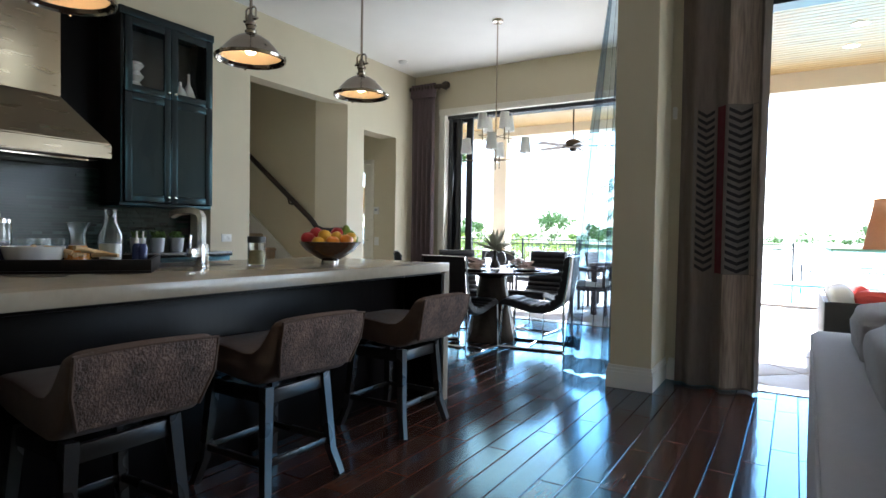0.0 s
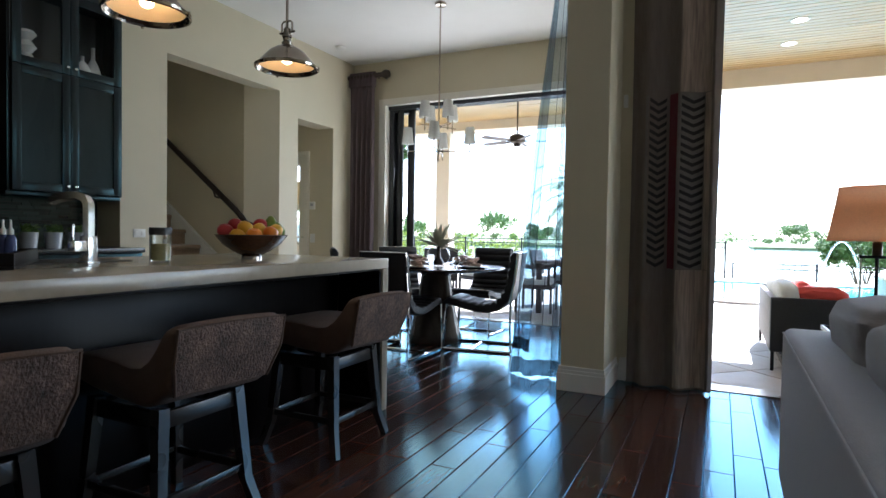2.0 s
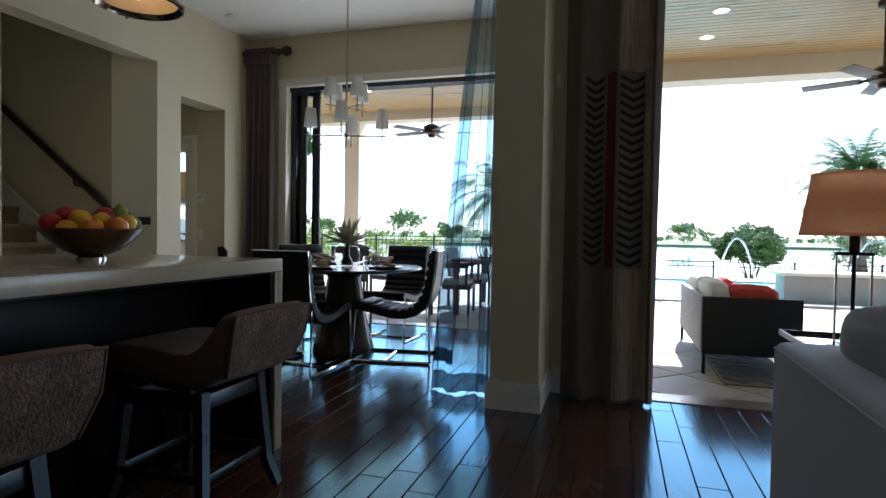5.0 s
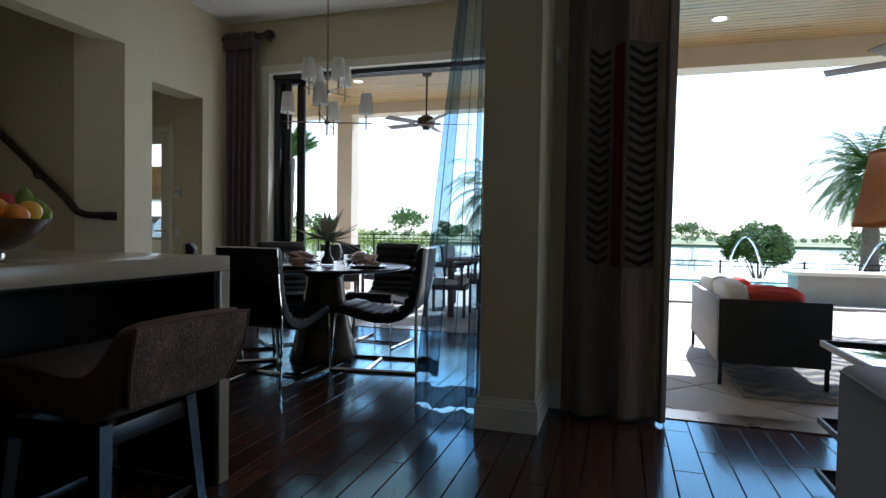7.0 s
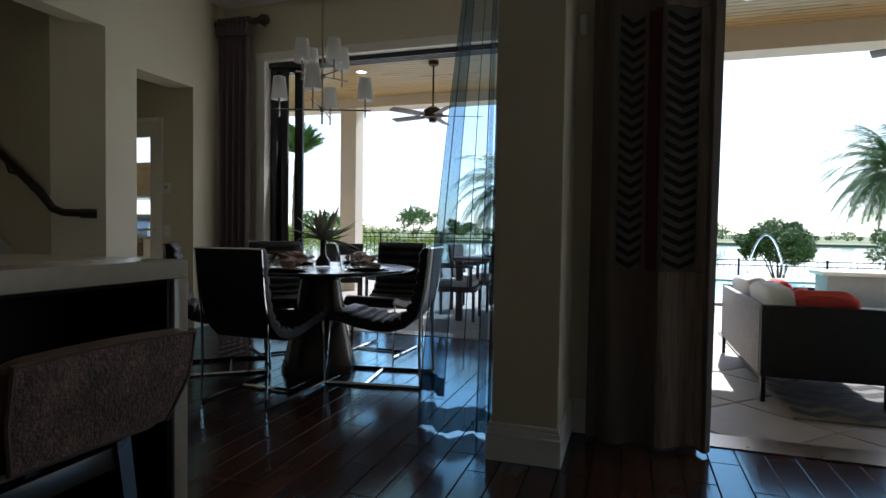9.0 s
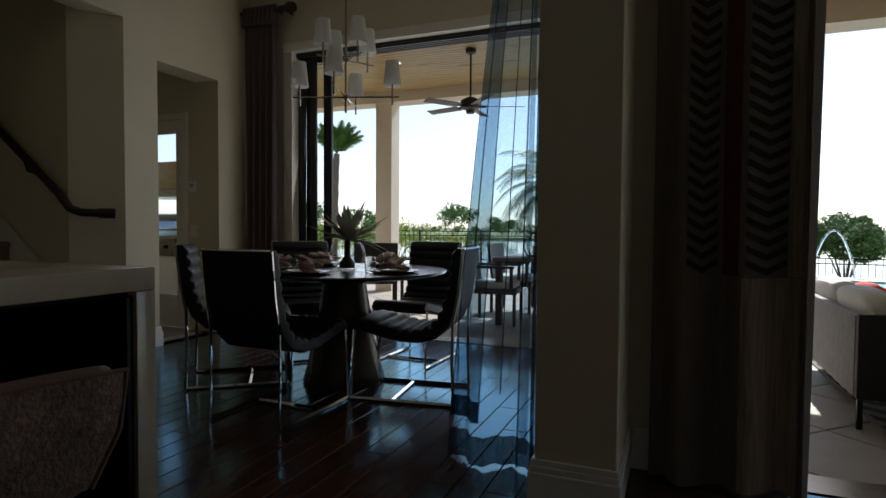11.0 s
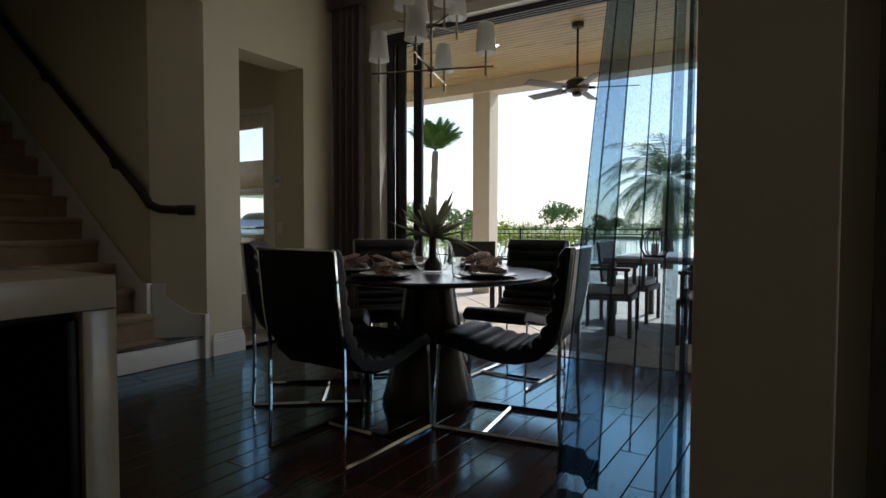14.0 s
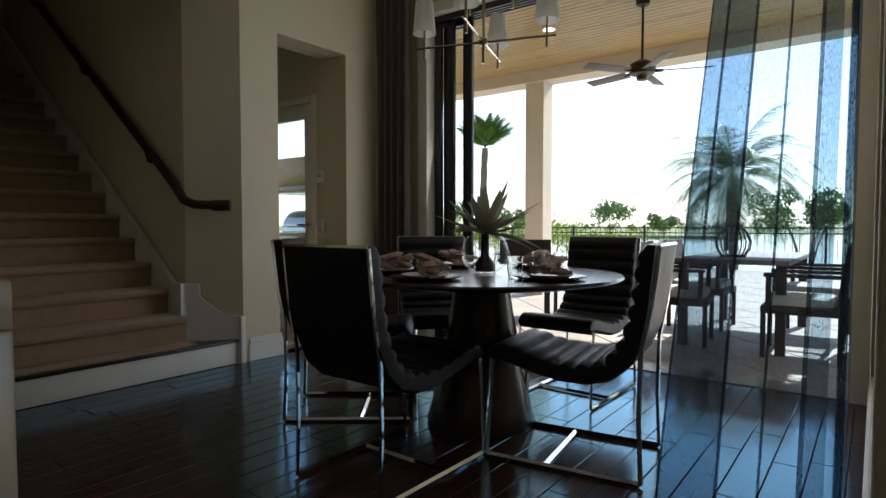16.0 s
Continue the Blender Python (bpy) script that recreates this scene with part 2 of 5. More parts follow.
PAVER = mat("patio_stone", (0.33, 0.29, 0.25), 0.6, vary=0.22, scale=6, bump=0.2, bscale=30, rand=0.7)
GROUT = mat("paver_joint", (0.30, 0.27, 0.24), 0.9)
PLANKC = mat("porch_ceiling_wood", (0.46, 0.315, 0.145), 0.32, vary=0.3, scale=10, stretch=(0.5, 6, 1))
STUCCO = mat("cream_stucco", (0.69, 0.61, 0.50), 0.85, vary=0.06, scale=5, bump=0.2, bscale=120)
WICKER = mat("dark_wicker", (0.016, 0.015, 0.017), 0.6, vary=0.5, scale=90, bump=0.7, bscale=120)
WICKERL = mat("grey_wicker", (0.20, 0.185, 0.19), 0.6, vary=0.5, scale=90, bump=0.7, bscale=120)
WHITEC = mat("white_outdoor_cushion", (0.72, 0.72, 0.72), 0.9, vary=0.05, bump=0.2, bscale=200)
REDC = mat("coral_red_pillow", (0.68, 0.085, 0.07), 0.85, vary=0.12, bump=0.2, bscale=200)
RUGD = mat("rug_dark", (0.014, 0.014, 0.016), 0.95, vary=0.2, scale=80)
RUGL = mat("rug_pale", (0.20, 0.18, 0.155), 0.95, vary=0.2, scale=80)
WATER = mat("lake_water", (0.10, 0.22, 0.27), 0.08, vary=0.2, scale=0.4, bump=0.25, bscale=3, stretch=(0.4, 1, 1))
POOLW = mat("pool_water", (0.05, 0.42, 0.48), 0.06, vary=0.2, scale=1, bump=0.3, bscale=5)
GRASS = mat("lawn_ground", (0.10, 0.135, 0.045), 0.95, vary=0.35, scale=1.2)
FARLAND = mat("marsh_grass", (0.13, 0.16, 0.06), 0.95, vary=0.35, scale=0.1)
LEAF = mat("leaf_green", (0.11, 0.19, 0.04), 0.5, vary=0.5, scale=3, Subsurface_Weight=0.0)
LEAFY = mat("bright_leaf", (0.32, 0.40, 0.04), 0.5, vary=0.4, scale=3)
FROND = mat("palm_frond", (0.10, 0.18, 0.045), 0.45, vary=0.45, scale=3)
BARK = mat("palm_bark", (0.20, 0.15, 0.11), 0.9, vary=0.4, scale=12, bump=0.8, bscale=20)
AGAVE = cloth_mat("grey_green_leaf", (0.55, 0.55, 0.46), 0.45)
POTG = mat("zinc_pot", (0.42, 0.44, 0.47), 0.4, 0.3, vary=0.1)
BOWLM = mat("amber_bowl", (0.055, 0.020, 0.007), 0.12, vary=0.5, scale=60)
FR = {c: mat(c + "_fruit", v, 0.3, vary=0.2, scale=12) for c, v in (("red", (0.42, 0.02, 0.025)), ("yellow", (0.75, 0.42, 0.03)), ("orange", (0.75, 0.25, 0.02)), ("green", (0.16, 0.24, 0.03)))}
TRAYM = mat("dark_tray", (0.008, 0.006, 0.005), 0.4, spec=0.15)
NAPKIN = mat("pale_patterned_napkin", (0.46, 0.33, 0.28), 0.9, vary=0.7, scale=40)
PLATE = mat("dark_plate", (0.05, 0.045, 0.045), 0.2)
JUICE = mat("orange_juice", (0.75, 0.28, 0.02), 0.3)
MILK = mat("milk", (0.8, 0.78, 0.7), 0.3)
PASTA = mat("jar_oats", (0.55, 0.47, 0.22), 0.8, vary=0.3, scale=60)
SINK = mat("dark_lid", (0.03, 0.028, 0.026), 0.4)
BULB = glow_mat("warm_bulb", (1.0, 0.66, 0.36), 2.6)
CAN = glow_mat("downlight_glow", (1.0, 0.95, 0.85), 2.5)
PENDIN = mat("gold_enamel", (0.86, 0.72, 0.48), 0.45, vary=0.05)
GRILLB = mat("blue_grill_steel", (0.42, 0.50, 0.56), 0.25, 0.9)


# ---- mesh helpers ----
def link(name, bm, material, parent=None, label="", smooth=True, angle=40):
    me = bpy.data.meshes.new(name)
    bmesh.ops.recalc_face_normals(bm, faces=bm.faces[:])
    bm.to_mesh(me)
    bm.free()
    if smooth:
        me.shade_smooth()
        me.set_sharp_from_angle(angle=radians(angle))
    me.materials.append(material)
    ob = new(name, me)
    if parent is not None:
        ob.parent = parent
    if label:
        ob["label"] = label
    return ob


def part(name, bm, material, parent, label=""):
    return link(name, bm, material, parent, label)


def thing(name, label, category, m=None, group=""):
    ob = new(name)
    ob.empty_display_size = 0.1
    if m is not None:
        ob.matrix_basis = m
    return tagged(ob, label, category, group)


def box(x0, x1, y0, y1, z0, z1, bevel=0.0, seg=2, bm=None):
    b = bmesh.new()
    bmesh.ops.create_cube(b, size=1)
    for v in b.verts:
        v.co = ((x0 + x1) / 2 + v.co.x * (x1 - x0), (y0 + y1) / 2 + v.co.y * (y1 - y0), (z0 + z1) / 2 + v.co.z * (z1 - z0))
    if bevel:
        bmesh.ops.bevel(b, geom=b.edges[:], offset=bevel, segments=seg, affect="EDGES", profile=0.5)
    return join(bm, b) if bm else b


def join(bm, other, m=None):
    if m is not None:
        other.transform(m)
    vs = [bm.verts.new(v.co) for v in other.verts]
    other.verts.index_update()
    for f in other.faces:
        bm.faces.new([vs[v.index] for v in f.verts])
    other.free()
    return bm


def structure(name, bm, material, label="", smooth=False):
    ob = link(name, bm, material, None, label, smooth)
    return tagged(ob, kind="structure")


def lathe(profile, n=28, m=None):
    """Turn (r, z) pairs about z."""
    bm = bmesh.new()
    rings = []
    for r, z in profile:
        if r < 1e-5:
            rings.append([bm.verts.new((0, 0, z))])
        else:
            rings.append([bm.verts.new((r * math.cos(2 * math.pi * k / n), r * math.sin(2 * math.pi * k / n), z)) for k in range(n)])
    for a, b in zip(rings, rings[1:]):
        for k in range(n):
            q = [a[k % len(a)], a[(k + 1) % len(a)], b[(k + 1) % len(b)], b[k % len(b)]]
            q = list(dict.fromkeys(q))
            if len(q) > 2:
                bm.faces.new(q)
    if m is not None:
        bm.transform(m)
    return bm


def tube(points, r, n=10, r2=None, flat=1.0, caps=True):
    """A round or flattened bar along points."""
    bm = bmesh.new()
    pts = [Vector(p) for p in points]
    r2 = r if r2 is None else r2
    rings = []
    side = None
    for i, p in enumerate(pts):
        d = (pts[min(i + 1, len(pts) - 1)] - pts[max(i - 1, 0)]).normalized()
        if side is None:
            side = d.orthogonal().normalized() if abs(d.z) > 0.99 else d.cross(Vector((0, 0, 1))).normalized()
        side = (side - d * side.dot(d)).normalized()
        up = d.cross(side)
        rad = r + (r2 - r) * i / max(1, len(pts) - 1)
        rings.append([bm.verts.new(p + side * rad * flat * math.cos(2 * math.pi * k / n) + up * rad * math.sin(2 * math.pi * k / n)) for k in range(n)])
    for a, b in zip(rings, rings[1:]):
        for k in range(n):
            bm.faces.new((a[k], a[(k + 1) % n], b[(k + 1) % n], b[k]))
    if caps:
        bm.faces.new(rings[0])
        bm.faces.new(rings[-1])
    return bm


def bar(points, w, h):
    """A square-section bar along points in a vertical plane."""
    return tube(points, w * 0.7071, n=4, flat=1.0) if w == h else tube(points, h * 0.7071, n=4, flat=w / h)


def puff(sx, sy, sz, power=0.55, n=14, wrinkle=0.0, seed=0):
    """A soft cushion of the given size about the origin."""
    bm = bmesh.new()
    bmesh.ops.create_uvsphere(bm, u_segments=2 * n, v_segments=n, radius=1)
    for v in bm.verts:
        c = Vector([math.copysign(abs(a) ** power, a) for a in v.co])
        w = 1 + wrinkle * noise.noise(Vector(v.co) * 2.5 + Vector((seed, 0, 0)))
        v.co = (c.x * sx / 2 * w, c.y * sy / 2 * w, c.z * sz / 2 * w)
    return bm


def sheet(f, nu, nv, thick=0.0):
    """A surface from f(u, v), u and v from 0 to 1; thick gives it a second side."""
    bm = bmesh.new()
    g = [[bm.verts.new(f(i / nu, j / nv)) for j in range(nv + 1)] for i in range(nu + 1)]
    for i in range(nu):
        for j in range(nv):
            bm.faces.new((g[i][j], g[i + 1][j], g[i + 1][j + 1], g[i][j + 1]))
    if thick:
        bmesh.ops.recalc_face_normals(bm, faces=bm.faces[:])
        bmesh.ops.solidify(bm, geom=bm.faces[:], thickness=thick)
    return bm


def prism(poly, z0, z1):
    bm = bmesh.new()
    a = [bm.verts.new((x, y, z0)) for x, y in poly]
    b = [bm.verts.new((x, y, z1)) for x, y in poly]
    bm.faces.new(a)
    bm.faces.new(b)
    for i in range(len(poly)):
        j = (i + 1) % len(poly)
        bm.faces.new((a[i], a[j], b[j], b[i]))
    return bm


# ---- the large structure ----
H = 3.38
WX = -2.75
structure("floor_base", box(-3.2, 7.2, -0.2, 11.3, -0.25, -0.03), JOINT)
structure("ceiling", box(-7.0, 7.2, -0.2, 11.4, H, H + 0.2), CEIL, "smooth white painted ceiling")
# kitchen recess wall, pier beside the stairs, header over the stairs, pier, header over the hall
structure("wall_kitchen", box(-3.26, -3.06, -0.2, 7.74, 0, H), WALL)
structure("wall_soffit", box(-3.06, WX, -0.2, 7.74, 2.95, H), WALL)
structure("wall_pier_stairs", box(-3.26, WX, 7.74, 8.20, 0, H), WALL)
structure("wall_header_stairs", box(-2.95, WX, 8.20, 9.70, 2.70, H), WALL)
structure("wall_pier_hall", prism([(WX, 9.70), (WX, 10.02), (-3.02, 10.02), (-3.02, 9.42)], 0, H), WALL)
structure("wall_header_hall", box(-3.02, WX, 10.02, 10.72, 2.44, H), WALL)
structure("wall_hall_corner", box(-3.02, WX, 10.72, 11.18, 0, H), WALL)
structure("wall_stair_side", box(-6.6, -3.02, 9.42, 9.55, 0, H + 2), WALL)
structure("wall_stair_left", box(-6.6, -3.26, 8.02, 8.18, 0, H + 2), WALL)
structure("wall_stair_end", box(-6.8, -6.6, 8.0, 9.6, 0, H + 2), WALL)
structure("wall_hall_left", box(-5.4, -3.02, 9.55, 9.75, 0, H), WALL)
structure("wall_hall_end", box(-5.5, -5.3, 9.7, 10.9, 0, H), WALL)
structure("hall_floor", box(-5.4, -2.98, 9.7, 10.74, -0.1, 0.003), PAVER, "pale stone tile floor of the hall")
# hall wall with the glazed door
structure("wall_hall_right", box(-3.13, -3.02, 10.72, 10.9, 0, H), WALL)
structure("wall_hall_right_end", box(-5.4, -3.99, 10.72, 10.9, 0, H), WALL)
structure("wall_hall_over_door", box(-3.99, -3.13, 10.72, 10.9, 2.16, H), WALL)
# dining window wall
OL, OR, OT = -2.225, 0.78, 2.785
structure("wall_dining_left", box(-3.02, OL - 0.10, 11.18, 11.40, 0, H), WALL)
structure("wall_dining_over", box(OL - 0.10, OR + 0.10, 11.18, 11.40, OT + 0.07, H), WALL)
structure("wall_dining_right", box(OR + 0.10, 1.1, 11.182, 11.40, 0, H), WALL)
structure("wall_nook_right", box(0.90, 1.1, 9.1, 11.18, 0, H), WALL)
structure("wall_column", box(0.89, 1.188, 8.47, 9.1, 0, H, 0.006, 3), WALL, "painted wall pier between dining nook and living room")
structure("wall_living_pier", box(1.188, 1.80, 8.97, 9.098, 0, H), WALL)
structure("wall_living_over", box(1.80, 6.2, 8.97, 9.1, 2.86, H), WALL)
structure("wall_living_right", box(6.2, 7.0, 8.97, 9.1, 0, H), WALL)
structure("wall_east", box(7.0, 7.2, -0.2, 9.1, 0, H), WALL)
structure("wall_south", box(-3.26, 7.2, -0.4, -0.2, 0, H), WALL)
# casing of the dining opening
structure("trim_dining_top", box(OL - 0.10, OR + 0.10, 11.155, 11.40, OT, OT + 0.085), TRIM)
structure("trim_dining_left", box(OL - 0.10, OL, 11.165, 11.40, 0, OT), TRIM)
structure("trim_dining_right", box(OR, OR + 0.095, 11.165, 11.40, 0, OT), TRIM)
structure("sill_dining", box(OL, OR, 11.2, 11.42, -0.05, 0.006), STEEL, "metal sliding door track in the floor")
structure("sill_living", box(1.80, 6.2, 8.97, 9.16, -0.05, 0.006), STEEL, "metal sliding door track in the floor")


def skirting(name, x0, x1, y0, y1, hh=0.17, cap=0.012):
    b = box(x0, x1, y0, y1, 0, hh * 0.72, 0.003)
    c = 0.005
    box(x0 + c, x1 - c, y0 + c, y1 - c, hh * 0.72, hh * 0.86, 0.003, bm=b)
    box(x0 + 2 * c, x1 - 2 * c, y0 + 2 * c, y1 - 2 * c, hh * 0.86, hh, 0.003, bm=b)
    return structure(name, b, SKIRT, "white painted moulded skirting board")


skirting("baseboard_column", 0.868, 1.204, 8.45, 9.0)
skirting("baseboard_living", 1.206, 1.79, 8.945, 8.985)
skirting("baseboard_pier", -2.80, WX + 0.02, 9.74, 10.04)
skirting("baseboard_corner", -2.80, WX + 0.02, 10.71, 11.17)
skirting("baseboard_dining", -2.74, OL - 0.105, 11.145, 11.19)
skirting("baseboard_nook", 0.87, 0.905, 9.12, 11.15)

# porch
structure("porch_ceiling_backing", box(-6.5, 0.99, 11.41, 15.2, 3.30, 3.5), BARK)
structure("porch_ceiling_backing_east", box(1.11, 9.0, 9.11, 13.29, 3.30, 3.5), BARK)
structure("porch_ceiling_backing_west", box(-6.5, -3.03, 10.91, 11.40, 3.30, 3.5), BARK)
pc = bmesh.new()
for k in range(64):
    y = 9.12 + k * 0.092
    if y < 14.95:
        if y > 11.42:
            box(-6.4, 1.0 if y > 13 else 8.9, y, y + 0.078, 3.268, 3.30, bm=pc)
        else:
            box(1.11, 8.9, y, y + 0.078, 3.268, 3.30, bm=pc)
structure("porch_ceiling", pc, PLANKC, "honey-coloured tongue and groove timber porch ceiling")
structure("porch_beam_dining", box(-6.4, 1.0, 14.85, 15.2, 3.10, 3.30), STUCCO, "cream stucco porch beam")
structure("porch_beam_living", box(1.0, 9.0, 12.95, 13.3, 3.03, 3.50), STUCCO, "cream stucco porch beam")
structure("porch_beam_side", box(0.8, 1.0, 13.3, 15.2, 3.03, 3.264), STUCCO, "cream stucco porch beam")
structure("porch_roof", prism([(-7.0, 9.1), (9.6, 9.1), (9.6, 13.3), (1.0, 13.3), (1.0, 15.25), (-7.0, 15.25)], 3.5, 3.6), STUCCO)
structure("porch_post", box(-3.325, -3.03, 14.9, 15.19, -0.05, 3.10), STUCCO, "square cream stucco porch post")
structure("porch_post_corner", box(0.8, 1.12, 12.95, 13.3, -0.05, 3.03), STUCCO, "square cream stucco porch post")
structure("house_wall_west", box(-7.0, -6.8, 9.1, 11.0, 0, 3.4), STUCCO)

# ground, lake and far shore
gr = bmesh.new()
prev = None
for y, z in ((-1500, -0.3), (-1, -0.3), (24, -0.3), (31, -1.6), (190, -1.6), (205, -0.4), (1800, 2.0)):
    row = (gr.verts.new((-2500, y, z)), gr.verts.new((2500, y, z)))
    if prev:
        gr.faces.new((prev[0], prev[1], row[1], row[0]))
    prev = row
structure("ground", gr, GRASS, "green lawn sloping down to the lake")
wt = bmesh.new()
bmesh.ops.create_grid(wt, x_segments=1, y_segments=1, size=1)
wt.transform(Matrix.Translation((0, 112, -1.05)) @ Matrix.Diagonal((1500, 86, 1, 1)))
structure("lake_water", wt, WATER, "pale blue lake with a rippled surface")
structure("patio_base", box(-6.9, 9.5, 9.16, 22.0, -0.3, -0.03), GROUT, "mortar bed of the stone patio")


# ---- stairs ----
stair = thing("staircase", "carpeted straight staircase with tan carpet and white skirting", "stairs")
stair["kind"] = "structure"
part("landing_step", box(-3.1, WX - 0.01, 8.2, 9.68, 0, 0.155, 0.004), SKIRT, stair, "white painted bottom riser")
part("bottom_tread", box(-3.1, WX + 0.005, 8.2, 9.68, 0.155, 0.175, 0.006), RAILW, stair, "dark wood tread edge")
for k in range(14):
    x1, z1 = (-2.63 - 0.246 * k if k else -2.765), 0.19 + 0.178 * k
    b = box(x1 - 0.36, x1 - 0.03, 8.24, 9.36, z1 - (0.178 if k else 0.0145), z1 - 0.008, 0.003, 1)
    box(x1 - 0.36, x1, 8.24, 9.36, z1 - (0.05 if k else 0.0145), z1, 0.020 if k else 0.006, 3, bm=b)
    part("step", b, CARPET, stair)


def skirt_line(y0, y1):
    pts = [(-2.98, 0.0), (-2.98, 0.585), (-3.10, 0.585), (-6.5, 0.585 + 3.40 * 0.731), (-6.5, 0.0)]
    bm = bmesh.new()
    a = [bm.verts.new((x, y0, z)) for x, z in pts]
    b = [bm.verts.new((x, y1, z)) for x, z in pts]
    bm.faces.new(a), bm.faces.new(b)
    for i in range(len(pts)):
        j = (i + 1) % len(pts)
        bm.faces.new((a[i], a[j], b[j], b[i]))
    return bm


part("stair_skirting", skirt_line(9.36, 9.40), SKIRT, stair, "white painted stepped skirting board")
part("stair_skirting", skirt_line(8.20, 8.24), SKIRT, stair, "white painted stepped skirting board")
splay = bmesh.new()
su, sn = Vector((0.23, 0.27, 0)).normalized(), Vector((0.27, -0.23, 0)).normalized()
line = [(0, 0), (0, 0.58), (0.09, 0.58), (0.09, 0.49), (0.13, 0.45), (0.27, 0.345), (0.36, 0.345), (0.36, 0)]
lo = [splay.verts.new(Vector((-2.985, 9.405, z)) + su * d) for d, z in line]
hi = [splay.verts.new(Vector((-2.985, 9.405, z)) + su * d + sn * 0.018) for d, z in line]
splay.faces.new(lo), splay.faces.new(hi)
for i in range(len(line)):
    j = (i + 1) % len(line)
    splay.faces.new((lo[i], lo[j], hi[j], hi[i]))
part("splayed_skirting", splay, SKIRT, stair, "white stepped skirting on the splayed wall")
part("skirting_post", box(-2.77, -2.72, 9.66, 9.70, 0, 0.34, 0.004), SKIRT, stair)
rail = thing("handrail", "dark-stained round wooden handrail fixed to the stair wall", "handrail")
rp = [(-6.2, 9.36, 1.285 + 3.15 * 0.742), (-3.05, 9.36, 1.285), (-2.99, 9.365, 1.225), (-2.94, 9.375, 1.165), (-2.885, 9.42, 1.135), (-2.74, 9.57, 1.13)]
part("rail", tube(rp, 0.032, 12), RAILW, rail)
part("rail_end", tube([(-2.80, 9.505, 1.13), (-2.72, 9.588, 1.13)], 0.040, 12), RAILW, rail)
for x in (-3.4, -4.5, -5.6):
    z = 1.285 + (-x - 3.05) * 0.742
    part("bracket", tube([(x, 9.42, z - 0.09), (x, 9.36, z - 0.08), (x, 9.34, z - 0.02)], 0.012, 8), BRONZE, rail)

# ---- kitchen wall ----
cab = thing("wall_cabinet", "tall espresso wall cabinet with glazed upper doors", "cabinet")
CY0, CY1, CX = 6.86, 7.735, -2.72
part("body", box(-3.055, CX - 0.02, CY0, CY1, 1.31, 1.34, 0.002), CABWOOD, cab)
part("side_panel", box(-3.055, CX, CY0, CY0 + 0.02, 1.34, 2.92, 0.002), CABWOOD, cab)
part("side_panel", box(-3.055, CX, CY1 - 0.02, CY1, 1.34, 2.92, 0.002), CABWOOD, cab)
part("back_panel", box(-3.055, -3.04, CY0 + 0.02, CY1 - 0.02, 1.34, 2.92), CABBACK, cab, "grey cabinet back")
part("cornice", box(-3.055, CX + 0.02, CY0 - 0.02, CY1, 2.88, 2.948, 0.006), CABWOOD, cab)
part("shelf", box(-3.04, CX - 0.03, CY0 + 0.02, CY1 - 0.02, 2.28, 2.30, 0.002), CABWOOD, cab)
mid = (CY0 + CY1) / 2
for y0, y1, kn in ((CY0 + 0.025, mid - 0.002, mid - 0.03), (mid + 0.002, CY1 - 0.025, mid + 0.03)):
    for z0, z1, glazed in ((1.345, 2.255, False), (2.26, 2.875, True)):
        d = bmesh.new()
        fw = 0.062
        for a in ((y0, y0 + fw, z0, z1), (y1 - fw, y1, z0, z1), (y0 + fw, y1 - fw, z0, z0 + fw), (y0 + fw, y1 - fw, z1 - fw, z1)):
            box(CX, CX + 0.022, *a, 0.002, bm=d)
        dr = part("door", d, CABWOOD, cab, "glazed cabinet door" if glazed else "shaker cabinet door")
        part("pane" if glazed else "door_panel", box(CX + 0.006, CX + 0.012, y0 + fw - 0.003, y1 - fw + 0.003, z0 + fw - 0.003, z1 - fw + 0.003), GLASS if glazed else CABWOOD, dr)
        part("knob", lathe([(0, 0.028), (0.010, 0.026), (0.014, 0.019), (0.010, 0.011), (0.005, 0.006), (0.006, 0)], 14, Matrix.Translation((CX + 0.022, kn, z0 + 0.05)) @ pose(0, 0, 0, 0, 90)), CHROME, dr, "small chrome knob")


def vessel(name, label, category, x, y, z, prof, material, group=""):
    ob = link(name, lathe(prof, 24), material)
    ob.matrix_basis = pose(x, y, z)
    return tagged(ob, label, category, group)


vessel("bottle_vase", "white ceramic bottle vase on the cabinet shelf", "vase", -2.85, 7.57, 2.30, [(0, 0), (0.05, 0.002), (0.062, 0.05), (0.04, 0.12), (0.016, 0.17), (0.014, 0.26), (0.017, 0.265), (0, 0.26)], CERAMIC)
vessel("bottle_vase", "short white ceramic vase on the cabinet shelf", "vase", -2.83, 7.47, 2.30, [(0, 0), (0.05, 0.002), (0.06, 0.05), (0.04, 0.10), (0.014, 0.13), (0.014, 0.17), (0, 0.168)], CERAMIC)
# silver vase; its bright reflections are put in as white ceramic colour
vessel("ribbed_vase", "ribbed silver vase on the cabinet shelf, coloured white for its shine", "vase", -2.86, 7.06, 2.30, [(0, 0)] + [(0.055 + 0.018 * math.sin(k * 1.57), 0.01 + 0.024 * k) for k in range(11)] + [(0, 0.25)], CERAMIC)

base = thing("base_cabinet", "espresso base cabinets along the kitchen wall", "cabinet")
part("carcass", box(-3.055, -2.46, 3.0, 7.735, 0.0, 0.88, 0.003), CABWOOD, base)
